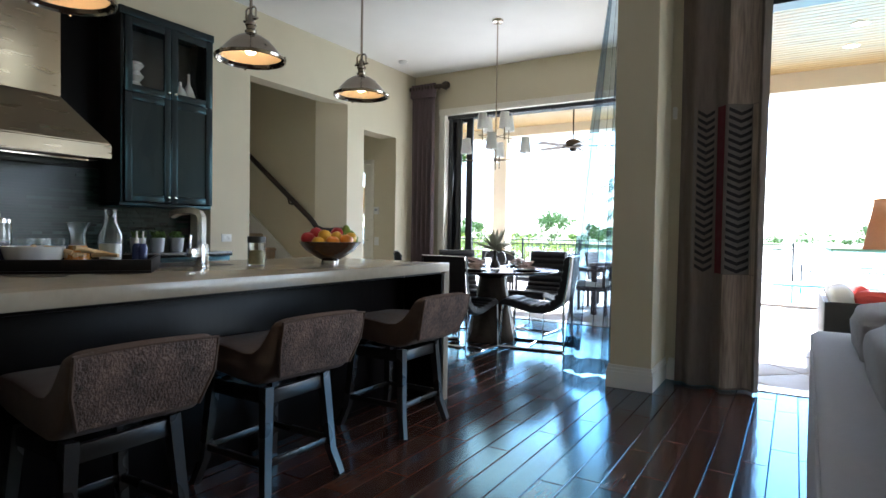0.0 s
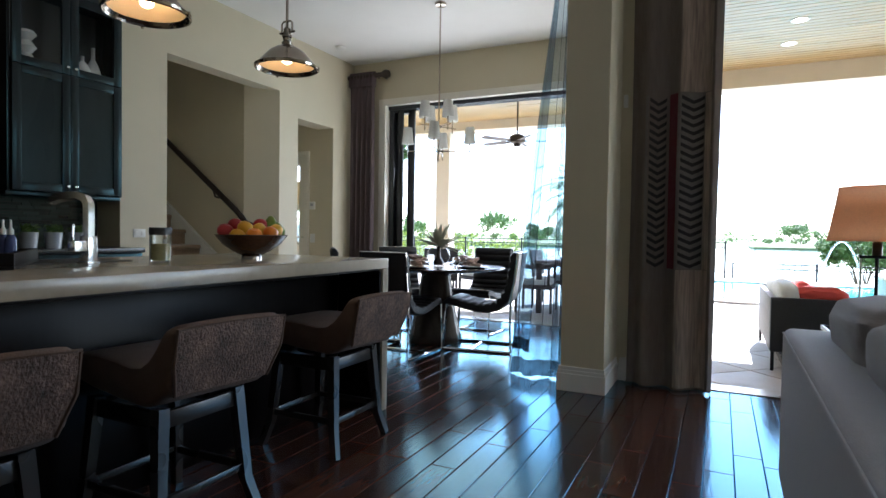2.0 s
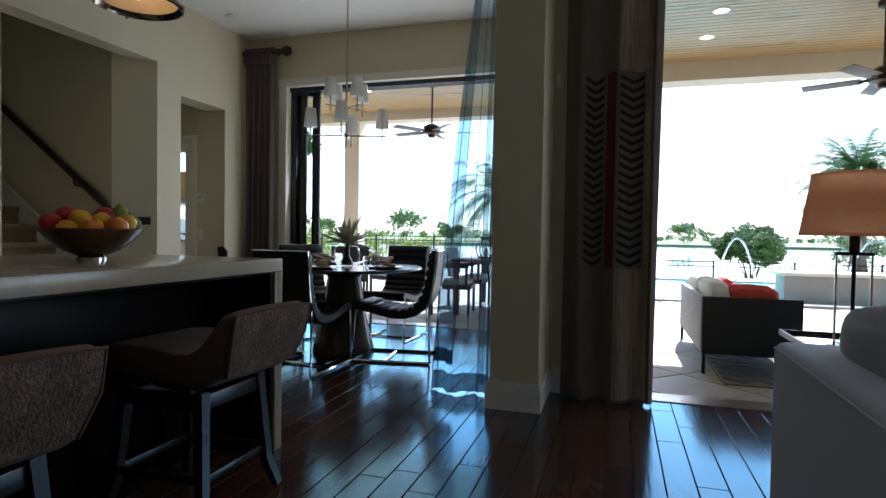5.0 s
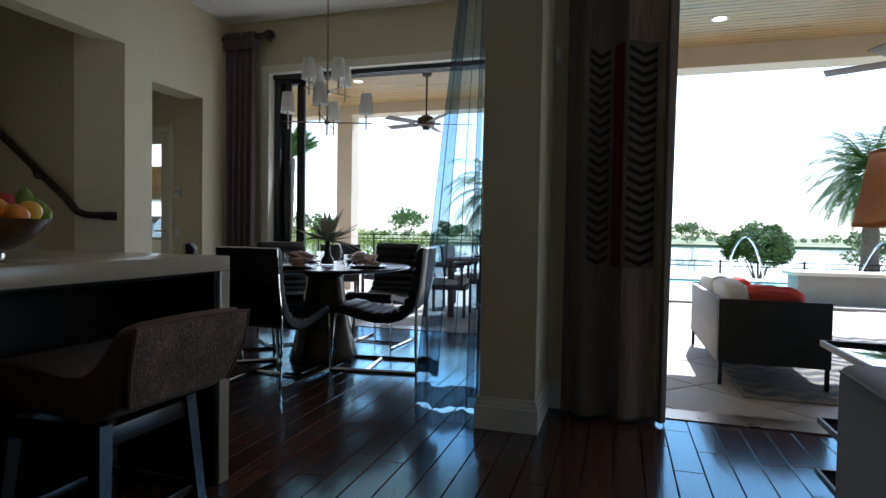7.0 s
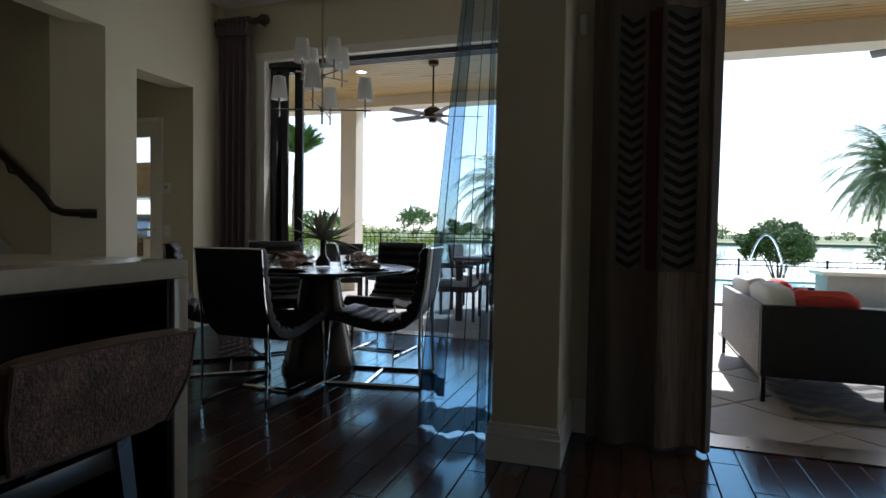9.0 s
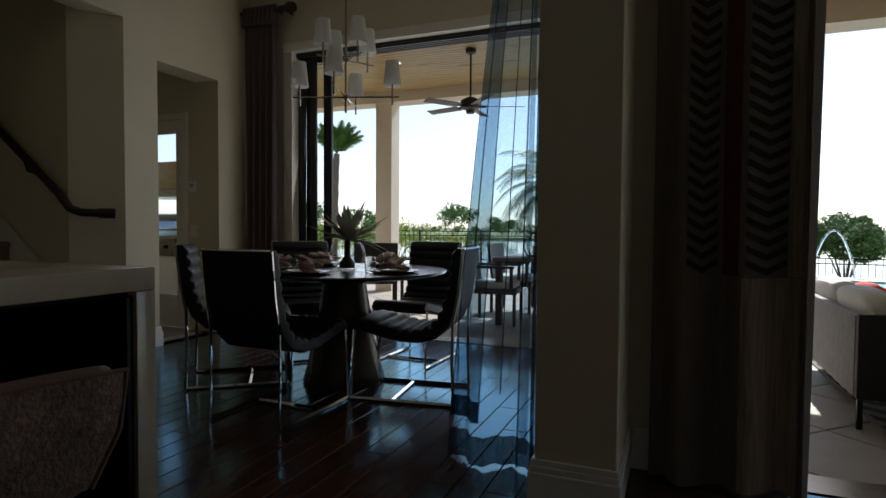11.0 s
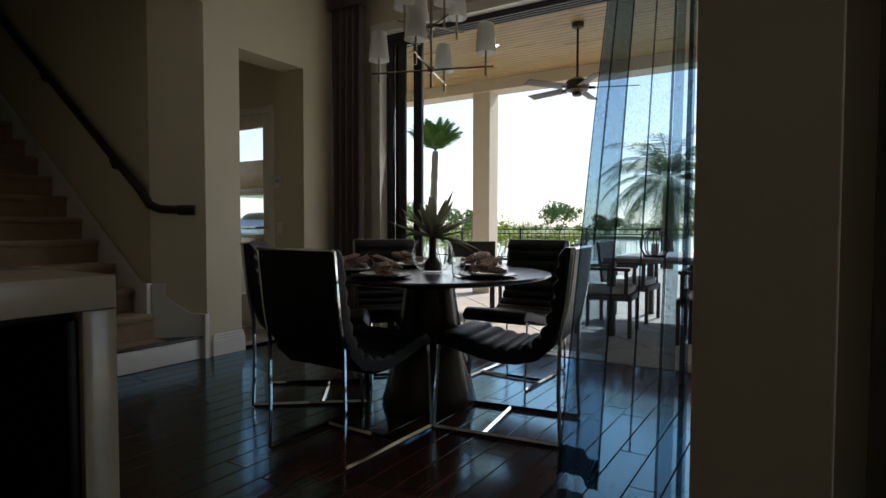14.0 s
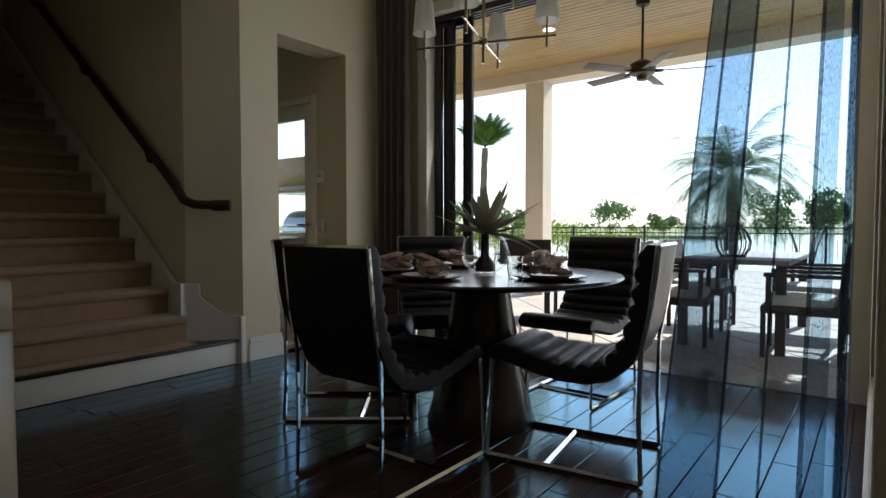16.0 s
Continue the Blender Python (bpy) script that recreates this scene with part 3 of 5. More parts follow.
for k in range(6):
    y0 = 3.03 + k * 0.78
    dd = part("door", box(-2.46, -2.44, y0, y0 + 0.76, 0.12, 0.86, 0.003), CABWOOD, base)
    part("knob", lathe([(0, 0.026), (0.013, 0.02), (0.006, 0.01), (0.006, 0)], 12, Matrix.Translation((-2.44, y0 + 0.7, 0.78)) @ pose(0, 0, 0, 0, 90)), CHROME, dd)
tagged(link("wall_worktop", box(-3.055, -2.42, 3.0, 7.735, 0.88, 0.92, 0.004), DARKSTONE), "black stone worktop along the kitchen wall", "worktop")

hood = thing("range_hood", "stainless steel chimney range hood", "hood")
part("chimney", box(-3.055, -2.70, 5.56, 6.40, 2.10, 3.37, 0.004), STEEL, hood)


def canopy():
    bm = bmesh.new()
    lo = [(-3.055, 5.28), (-2.40, 5.28), (-2.40, 6.62), (-3.055, 6.62)]
    hi = [(-3.055, 5.56), (-2.70, 5.56), (-2.70, 6.40), (-3.055, 6.40)]
    rows = [[bm.verts.new((x, y, z)) for x, y in p] for p, z in ((lo, 1.64), (lo, 1.745), (hi, 2.10))]
    for a, b in zip(rows, rows[1:]):
        for i in range(4):
            bm.faces.new((a[i], a[(i + 1) % 4], b[(i + 1) % 4], b[i]))
    bm.faces.new(rows[0]), bm.faces.new(rows[2])
    bmesh.ops.bevel(bm, geom=bm.edges[:], offset=0.008, segments=2, affect="EDGES")
    return bm


part("canopy", canopy(), STEEL, hood)
part("filter", box(-2.98, -2.50, 5.40, 6.50, 1.615, 1.638, 0.003), NICKEL, hood, "dark metal grease filter")

structure("wall_cladding", box(-3.06, -3.045, 3.0, 6.858, 1.62, 2.95), ESPRESSO, "dark wood wall cladding behind the hood")

# ---- island ----
IX0, IX1, IY0, IY1 = -1.10, 0.067, 3.6, 7.51
isl = thing("kitchen_island", "long espresso kitchen island with cream stone waterfall worktop", "island")
part("body", box(-1.06, -0.26, IY0 + 0.02, IY1 - 0.062, 0.0, 0.858, 0.003), ESPRESSO, isl)
part("front_panel", box(-0.262, -0.246, IY0 + 0.05, IY1 - 0.083, 0.03, 0.845, 0.001), ESPRESSO, isl)
part("worktop", box(IX0, IX1, IY0, IY1, 0.86, 0.92, 0.004), STONE, isl, "cream stone worktop")
part("end_lining", box(-0.244, IX1 - 0.012, IY1 - 0.080, IY1 - 0.0605, 0.002, 0.845, 0.002), ESPRESSO, isl)
part("overhang_lining", box(-0.244, IX1 - 0.03, IY0 + 0.02, IY1 - 0.0605, 0.846, 0.8597, 0.002), ESPRESSO, isl)
part("waterfall_end", box(IX0, IX1, IY1 - 0.06, IY1, 0.0, 0.8595, 0.004), STONE, isl, "cream stone waterfall end panel")

fc = thing("kitchen_faucet", "square chrome kitchen faucet with arched spout", "faucet", pose(-0.57, 6.08, 0.92, 0, 0, 10))
part("base", box(-0.03, 0.03, -0.03, 0.03, 0, 0.012, 0.003), SATIN, fc)
part("column", box(-0.024, 0.024, -0.024, 0.024, 0.012, 0.12, 0.003), SATIN, fc)
part("spout", tube([(0, 0, 0.12), (0, 0, 0.20), (0, 0, 0.255), (-0.015, 0, 0.28), (-0.05, 0, 0.292), (-0.10, 0, 0.292), (-0.16, 0, 0.285), (-0.205, 0, 0.27)], 0.022, 4), SATIN, fc)
lv = part("lever_block", box(-0.020, 0.020, -0.085, -0.025, 0.055, 0.10, 0.003), SATIN, fc)
part("lever", box(-0.006, 0.006, -0.082, -0.072, 0.10, 0.17, 0.002), SATIN, lv)
tagged(link("sink_basin", box(-0.98, -0.66, 5.85, 6.35, 0.914, 0.9235, 0.003), SINK), "dark undermount sink basin set in the island", "sink")

jar = thing("storage_jar", "glass storage jar of oats with a dark lid", "jar", pose(-0.53, 6.40, 0.92))
part("glass", lathe([(0, 0), (0.046, 0.002), (0.048, 0.01), (0.048, 0.135), (0.044, 0.135), (0.044, 0.006), (0, 0.006)], 24), GLASSW, jar)
part("contents", lathe([(0, 0.008), (0.042, 0.008), (0.042, 0.085), (0, 0.088)], 20), PASTA, jar)
part("lid", lathe([(0, 0.162), (0.049, 0.162), (0.05, 0.155), (0.05, 0.128), (0.045, 0.126), (0, 0.136)], 24), SINK, jar, "dark metal lid")

BOWL_X, BOWL_Y = -0.477, 6.938
bowl = thing("fruit_bowl", "amber wire fruit bowl on a small foot", "bowl", pose(BOWL_X, BOWL_Y, 0.92))
part("bowl_shell", lathe([(0, 0.016), (0.05, 0.016), (0.10, 0.04), (0.155, 0.080), (0.195, 0.130), (0.190, 0.132), (0.150, 0.085), (0.095, 0.047), (0, 0.024)], 36), BOWLM, bowl)
part("foot", lathe([(0, 0), (0.055, 0), (0.055, 0.012), (0.04, 0.02), (0, 0.02)], 24), CHROME, bowl)
fruits = [("apple", "red", -0.135, -0.035, 0.150, 0.044), ("apple", "red", -0.10, 0.06, 0.150, 0.044), ("apple", "red", -0.02, 0.12, 0.155, 0.044), ("apple", "red", -0.085, -0.005, 0.182, 0.042),
          ("lemon", "yellow", -0.075, -0.105, 0.125, 0.040), ("orange", "orange", 0.01, -0.125, 0.128, 0.043), ("lemon", "yellow", -0.035, -0.07, 0.168, 0.042), ("orange", "yellow", 0.035, -0.055, 0.158, 0.042), ("orange", "orange", 0.095, -0.085, 0.140, 0.042),
          ("lemon", "yellow", 0.125, -0.03, 0.155, 0.040), ("orange", "orange", 0.02, 0.02, 0.130, 0.043), ("apple", "red", 0.045, 0.03, 0.182, 0.042), ("pear", "green", 0.10, 0.045, 0.180, 0.046), ("pear", "green", 0.075, 0.11, 0.165, 0.044), ("pear", "green", 0.14, 0.055, 0.155, 0.042)]
for k, (kind, c, x, y, z, r) in enumerate(fruits):
    x, y = 0.72 * (x - y), 0.72 * (x + y)
    prof = [(0, -r * 0.86), (r * 0.55, -r * 0.8), (r * 0.95, -r * 0.3), (r, r * 0.1), (r * 0.82, r * 0.6), (r * 0.4, r * 0.86), (0, r * 0.74)]
    if kind == "pear":
        prof = [(0, -r), (r * 0.8, -r * 0.7), (r, -r * 0.1), (r * 0.7, r * 0.6), (r * 0.4, r * 1.1), (r * 0.2, r * 1.3), (0, r * 1.32)]
    ob = link(kind, lathe(prof, 18), FR[c])
    ob.matrix_basis = pose(BOWL_X + x, BOWL_Y + y, 0.92 + z, 25 * math.sin(k * 2.1), 25 * math.cos(k * 1.7), k * 40)
    tagged(ob, {"apple": "glossy red apple in the fruit bowl", "lemon": "ripe yellow lemon in the fruit bowl", "orange": "ripe orange in the fruit bowl", "pear": "green pear in the fruit bowl"}[kind], kind, "fruit in the bowl")

# tray with breakfast things, standing askew on the island
TR = Matrix.Translation((-0.373, 5.688, 0.92)) @ pose(0, 0, 0, 0, 0, math.degrees(math.atan2(-0.814, -0.581)))
tr = thing("serving_tray", "dark wooden serving tray with raised rim", "tray", TR)
part("tray_base", box(0, 0.86, -0.62, 0, 0, 0.012, 0.003), TRAYM, tr)
for a in ((0, 0.86, -0.018, 0), (0, 0.86, -0.62, -0.602), (0, 0.018, -0.602, -0.018), (0.842, 0.86, -0.602, -0.018)):
    part("rim", box(*a, 0.012, 0.060, 0.003), TRAYM, tr)


def on_tray(u, v):
    p = TR @ Vector((u, -v, 0.012))
    return p.x, p.y, p.z


x, y, z = on_tray(0.465, 0.15)
vessel("serving_bowl", "wide white ceramic serving bowl on the tray", "bowl", x, y, z, [(0, 0), (0.05, 0), (0.06, 0.006), (0.105, 0.05), (0.118, 0.10), (0.113, 0.10), (0.098, 0.05), (0.05, 0.012), (0, 0.012)], CERAMIC)
for k, (u, v) in enumerate(((0.50, 0.34), (0.58, 0.38), (0.44, 0.42), (0.52, 0.47))):
    x, y, z = on_tray(u, v)
    vessel("tumbler", "clear glass tumbler on the tray", "glass", x, y, z, [(0, 0), (0.032, 0), (0.038, 0.13), (0.035, 0.13), (0.029, 0.01), (0, 0.01)], GLASSW, "tumblers on the tray")
x, y, z = on_tray(0.33, 0.31)
car = thing("juice_carafe", "glass carafe half full of orange juice", "carafe", pose(x, y, z))
part("glass", lathe([(0, 0), (0.05, 0), (0.055, 0.03), (0.035, 0.11), (0.03, 0.15), (0.05, 0.21), (0.047, 0.21), (0.026, 0.15), (0.031, 0.11), (0.05, 0.03), (0, 0.006)], 24), GLASSW, car)
part("juice", lathe([(0, 0.008), (0.047, 0.01), (0.050, 0.03), (0.035, 0.100), (0, 0.101)], 20), JUICE, car)
x, y, z = on_tray(0.20, 0.33)
bo = thing("milk_bottle", "clear glass milk bottle part filled", "bottle", pose(x, y, z))
part("glass", lathe([(0, 0), (0.05, 0), (0.053, 0.01), (0.053, 0.15), (0.03, 0.21), (0.026, 0.26), (0.03, 0.275), (0.026, 0.275), (0.023, 0.21), (0.049, 0.15), (0.049, 0.006), (0, 0.006)], 24), GLASSW, bo)
part("milk", lathe([(0, 0.008), (0.047, 0.008), (0.047, 0.11), (0, 0.112)], 20), MILK, bo)
x, y, z = on_tray(0.12, 0.40)
for dx in (0.0, 0.055):
    sb = thing("dropper_bottle", "small blue bottle with white cap", "bottle", pose(x + dx, y + 0.03, z))
    part("bottle_body", lathe([(0, 0), (0.02, 0), (0.021, 0.09), (0.012, 0.11), (0, 0.11)], 18), mat("blue_bottle", (0.05, 0.07, 0.2), 0.2), sb)
    part("cap", lathe([(0, 0.105), (0.011, 0.105), (0.011, 0.13), (0.005, 0.14), (0.004, 0.17), (0, 0.172)], 14), PLASTIC, sb)
x, y, z = on_tray(0.615, 0.22)
cn = thing("glass_canister", "glass canister with blue berries and chrome lid", "canister", pose(x, y, z))
part("glass", lathe([(0, 0), (0.05, 0), (0.052, 0.2), (0.049, 0.2), (0.047, 0.006), (0, 0.006)], 24), GLASSW, cn)
part("contents", lathe([(0, 0.008), (0.045, 0.008), (0.045, 0.12), (0, 0.122)], 20), mat("berries", (0.06, 0.06, 0.16), 0.5, vary=0.5, scale=80), cn)
part("lid", lathe([(0, 0.25), (0.012, 0.245), (0.012, 0.225), (0.052, 0.215), (0.053, 0.2), (0, 0.2)], 24), CHROME, cn)
for k in range(9):
    x, y, z = on_tray(0.20 + 0.035 * k, 0.17 + 0.02 * math.sin(k * 2.3))
    pk = link("pastry_stick", tube([(-0.06, 0, 0), (0, 0.004, 0.004), (0.06, 0, 0)], 0.011, 8, 0.008), mat("baked_dough", (0.62, 0.42, 0.2), 0.7, vary=0.3, scale=40) if k == 0 else bpy.data.materials["baked_dough"])
    pk.matrix_basis = pose(x, y, z + 0.060 + 0.012 * (k % 3), 0, 12 * math.sin(k), 30 + 37 * k)
    tagged(pk, "thin golden baked bread stick piled on the tray", "bread", "bread sticks on the tray")
x, y, z = on_tray(0.34, 0.19)
vessel("bread_dish", "small shallow dish under the bread sticks", "dish", x, y, z, [(0, 0), (0.12, 0), (0.16, 0.04), (0.155, 0.04), (0.11, 0.012), (0, 0.012)], PLATE)
for k, y in enumerate((6.95, 7.12, 7.30)):
    pt = thing("herb_pot", "small zinc pot of green herbs on the worktop", "plant", pose(-2.62, y, 0.92), "herb pots")
    part("pot", lathe([(0, 0), (0.05, 0), (0.062, 0.12), (0.058, 0.12), (0.052, 0.1), (0, 0.1)], 20), POTG, pt)
    hb = bmesh.new()
    rnd = random.Random(k)
    for j in range(70):
        a, r, hh = rnd.uniform(0, 6.28), rnd.uniform(0, 0.062), rnd.uniform(0.1, 0.17)
        c = Vector((r * math.cos(a), r * math.sin(a), hh))
        d = Vector((rnd.uniform(-1, 1), rnd.uniform(-1, 1), rnd.uniform(-0.3, 1))).normalized() * 0.025
        s = d.orthogonal().normalized() * 0.009
        vs = [hb.verts.new(c - d), hb.verts.new(c + s), hb.verts.new(c + d), hb.verts.new(c - s)]
        hb.faces.new(vs)
    part("foliage", hb, LEAF, pt)
ol = thing("wall_outlet", "white electrical outlet plate on the wall pier", "outlet")
part("plate", box(WX, WX + 0.006, 7.86, 7.98, 1.0, 1.075, 0.002), PLASTIC, ol)
for y in (7.89, 7.95):
    part("socket", box(WX + 0.0055, WX + 0.009, y - 0.017, y + 0.017, 1.02, 1.055, 0.002), PLASTIC, ol)


# ---- pendants ----
PK = 0.78


def pendant(x, y, z):
    p = thing("pendant_lamp", "polished nickel dome pendant lamp, lit, over the island", "pendant lamp", pose(x, y, z), "pendants over the island")
    part("dome", lathe([(0.205, 0.0), (0.205, 0.012), (0.192, 0.022), (0.165, 0.055), (0.12, 0.105), (0.075, 0.135), (0.045, 0.145), (0.042, 0.14), (0.072, 0.13), (0.116, 0.10), (0.16, 0.05), (0.186, 0.018), (0.198, 0.0), (0.205, 0.0)], 40), NICKEL, p)
    part("dome_lining", lathe([(0.184, 0.016), (0.158, 0.048), (0.114, 0.097), (0.07, 0.127), (0, 0.13)], 40), PENDIN, p, "warm gold enamel lining")
    part("rim_ring", lathe([(0.203, -0.012), (0.214, -0.008), (0.216, 0.006), (0.205, 0.012), (0.198, 0.0), (0.203, -0.012)], 40), NICKEL, p)
    part("neck", lathe([(0.045, 0.143), (0.034, 0.155), (0.036, 0.17), (0.026, 0.18), (0.028, 0.20), (0.034, 0.205), (0.034, 0.22), (0.024, 0.225), (0.024, 0.262), (0.012, 0.275), (0, 0.276)], 24), NICKEL, p)
    part("yoke", tube([(-0.045, 0, 0.235), (-0.045, 0, 0.30), (-0.03, 0, 0.315), (0.03, 0, 0.315), (0.045, 0, 0.30), (0.045, 0, 0.235)], 0.006, 8), NICKEL, p)
    part("yoke_pin", tube([(-0.062, 0, 0.24), (0.062, 0, 0.24)], 0.008, 8), NICKEL, p)
    part("stem", tube([(0, 0, 0.27 * PK), (0, 0, H - z - 0.02)], 0.007, 8), NICKEL, p)
    part("canopy", lathe([(0, H - z - 0.03), (0.06, H - z - 0.025), (0.065, H - z - 0.001), (0, H - z - 0.001)], 24), NICKEL, p)
    for k in range(3):
        a = 2.1 * k + 0.5
        part("rim_clip", lathe([(0, -0.02), (0.007, -0.018), (0.007, 0.012), (0, 0.014)], 10, Matrix.Translation((0.214 * math.cos(a), 0.214 * math.sin(a), 0))), NICKEL, p)
    part("bulb", lathe([(0, 0.02), (0.03, 0.035), (0.036, 0.06), (0.02, 0.10), (0.012, 0.128), (0, 0.128)], 20), BULB, p, "glowing warm bulb")
    for o in p.children:
        if o.name.split(".")[0] not in ("stem", "canopy"):
            o.scale = (PK, PK, PK)
    return p


for y in (6.93, 6.10, 5.27):
    pendant(-0.23, y, 1.945)


# ---- stools ----
def stool(m):
    s = thing("bar_stool", "brown velvet swivel bar stool with dark wooden legs", "stool", m, "stools along the island")

    side = [(-0.225, 0.575), (-0.21, 0.612), (-0.16, 0.63), (-0.05, 0.637), (0.08, 0.630), (0.17, 0.620), (0.235, 0.630), (0.285, 0.665), (0.325, 0.715), (0.360, 0.768),
            (0.385, 0.778), (0.403, 0.765), (0.398, 0.70), (0.378, 0.62), (0.345, 0.555), (0.295, 0.512), (0.23, 0.492), (0.10, 0.497), (-0.08, 0.512), (-0.19, 0.532)]
    b = bmesh.new()
    rings = []
    for yy, k in ((-0.217, 0.80), (-0.214, 0.88), (-0.207, 0.94), (-0.195, 0.98), (-0.175, 1.0), (-0.09, 1.02), (0.0, 1.028), (0.09, 1.02), (0.175, 1.0), (0.195, 0.98), (0.207, 0.94), (0.214, 0.88), (0.217, 0.80)):
        rings.append([b.verts.new((0.1 + (x - 0.1) * (1 - (1 - min(k, 1)) * 0.35), yy, 0.6 + (z - 0.6) * (k if z > 0.6 else min(k, 1)))) for x, z in side])
    for a, c in zip(rings, rings[1:]):
        for k in range(len(side)):
            j = (k + 1) % len(side)
            b.faces.new((a[k], a[j], c[j], c[k]))
    b.faces.new(rings[0]), b.faces.new(rings[-1])
    part("seat_shell", b, VELVET, s)

    def outer(u, v):
        yy = (u - 0.5) * 0.424
        x = 0.356 + 0.062 * math.sin(v * 1.45)
        return (x, yy * (0.86 + 0.14 * min(1, v * 2.4)), 0.545 + 0.222 * v + 0.008 * v * (1 - (2 * u - 1) ** 2))

    part("back_panel", sheet(outer, 10, 8, 0.012), CRACKLE, s, "distressed grey-brown velvet back")
    part("piping", tube([outer(0, 0), outer(0, 0.5), outer(0, 1), outer(0.25, 1), outer(0.5, 1), outer(0.75, 1), outer(1, 1), outer(1, 0.5), outer(1, 0)], 0.006, 6), VELVET, s)
    part("swivel_plate", lathe([(0, 0.462), (0.12, 0.462), (0.12, 0.51), (0, 0.51)], 24), BLACK, s)
    return s


def stool_frame(s, turn):
    """The leg frame stays square to the island while the seat is turned."""
    for sx in (-1, 1):
        for sy in (-1, 1):
            p = [(sx * 0.165, sy * 0.165, 0.475), (sx * 0.178, sy * 0.178, 0.30), (sx * 0.192, sy * 0.192, 0.12), (sx * 0.225, sy * 0.22, 0.0)]
            ob = part("leg", tube(p, 0.030, 4, 0.023), LEGWOOD, s)
            ob.matrix_basis = turn
    for sy in (-1, 1):
        part("apron", box(-0.165, 0.165, sy * 0.165 - 0.012, sy * 0.165 + 0.012, 0.405, 0.462, 0.003), LEGWOOD, s).matrix_basis = turn
        part("apron", box(sy * 0.165 - 0.012, sy * 0.165 + 0.012, -0.155, 0.155, 0.405, 0.462, 0.003), LEGWOOD, s).matrix_basis = turn
        part("stretcher", box(-0.18, 0.18, sy * 0.187 - 0.009, sy * 0.187 + 0.009, 0.15, 0.18, 0.003), LEGWOOD, s).matrix_basis = turn
        part("stretcher", box(sy * 0.187 - 0.009, sy * 0.187 + 0.009, -0.18, 0.18, 0.15, 0.18, 0.003), LEGWOOD, s).matrix_basis = turn


for y, turn in ((5.24, -5), (5.99, -6), (6.935, -4), (4.45, -5)):
    st = stool(pose(0.008, y, 0, 0, 0, turn))
    stool_frame(st, pose(0.04, 0, 0, 0, 0, -turn))

# ---- dining set ----
TX, TY = -0.70, 9.70
tb = thing("round_table", "round dark wooden pedestal dining table", "table", pose(TX, TY, 0))
part("tabletop", lathe([(0, 0.715), (0.60, 0.715), (0.68, 0.732), (0.69, 0.74), (0.685, 0.75), (0, 0.75)], 64), TABLEW, tb)
part("pedestal", lathe([(0, 0), (0.27, 0), (0.275, 0.015), (0.25, 0.10), (0.17, 0.50), (0.145, 0.66), (0.20, 0.712), (0, 0.714)], 40), TABLEW, tb)


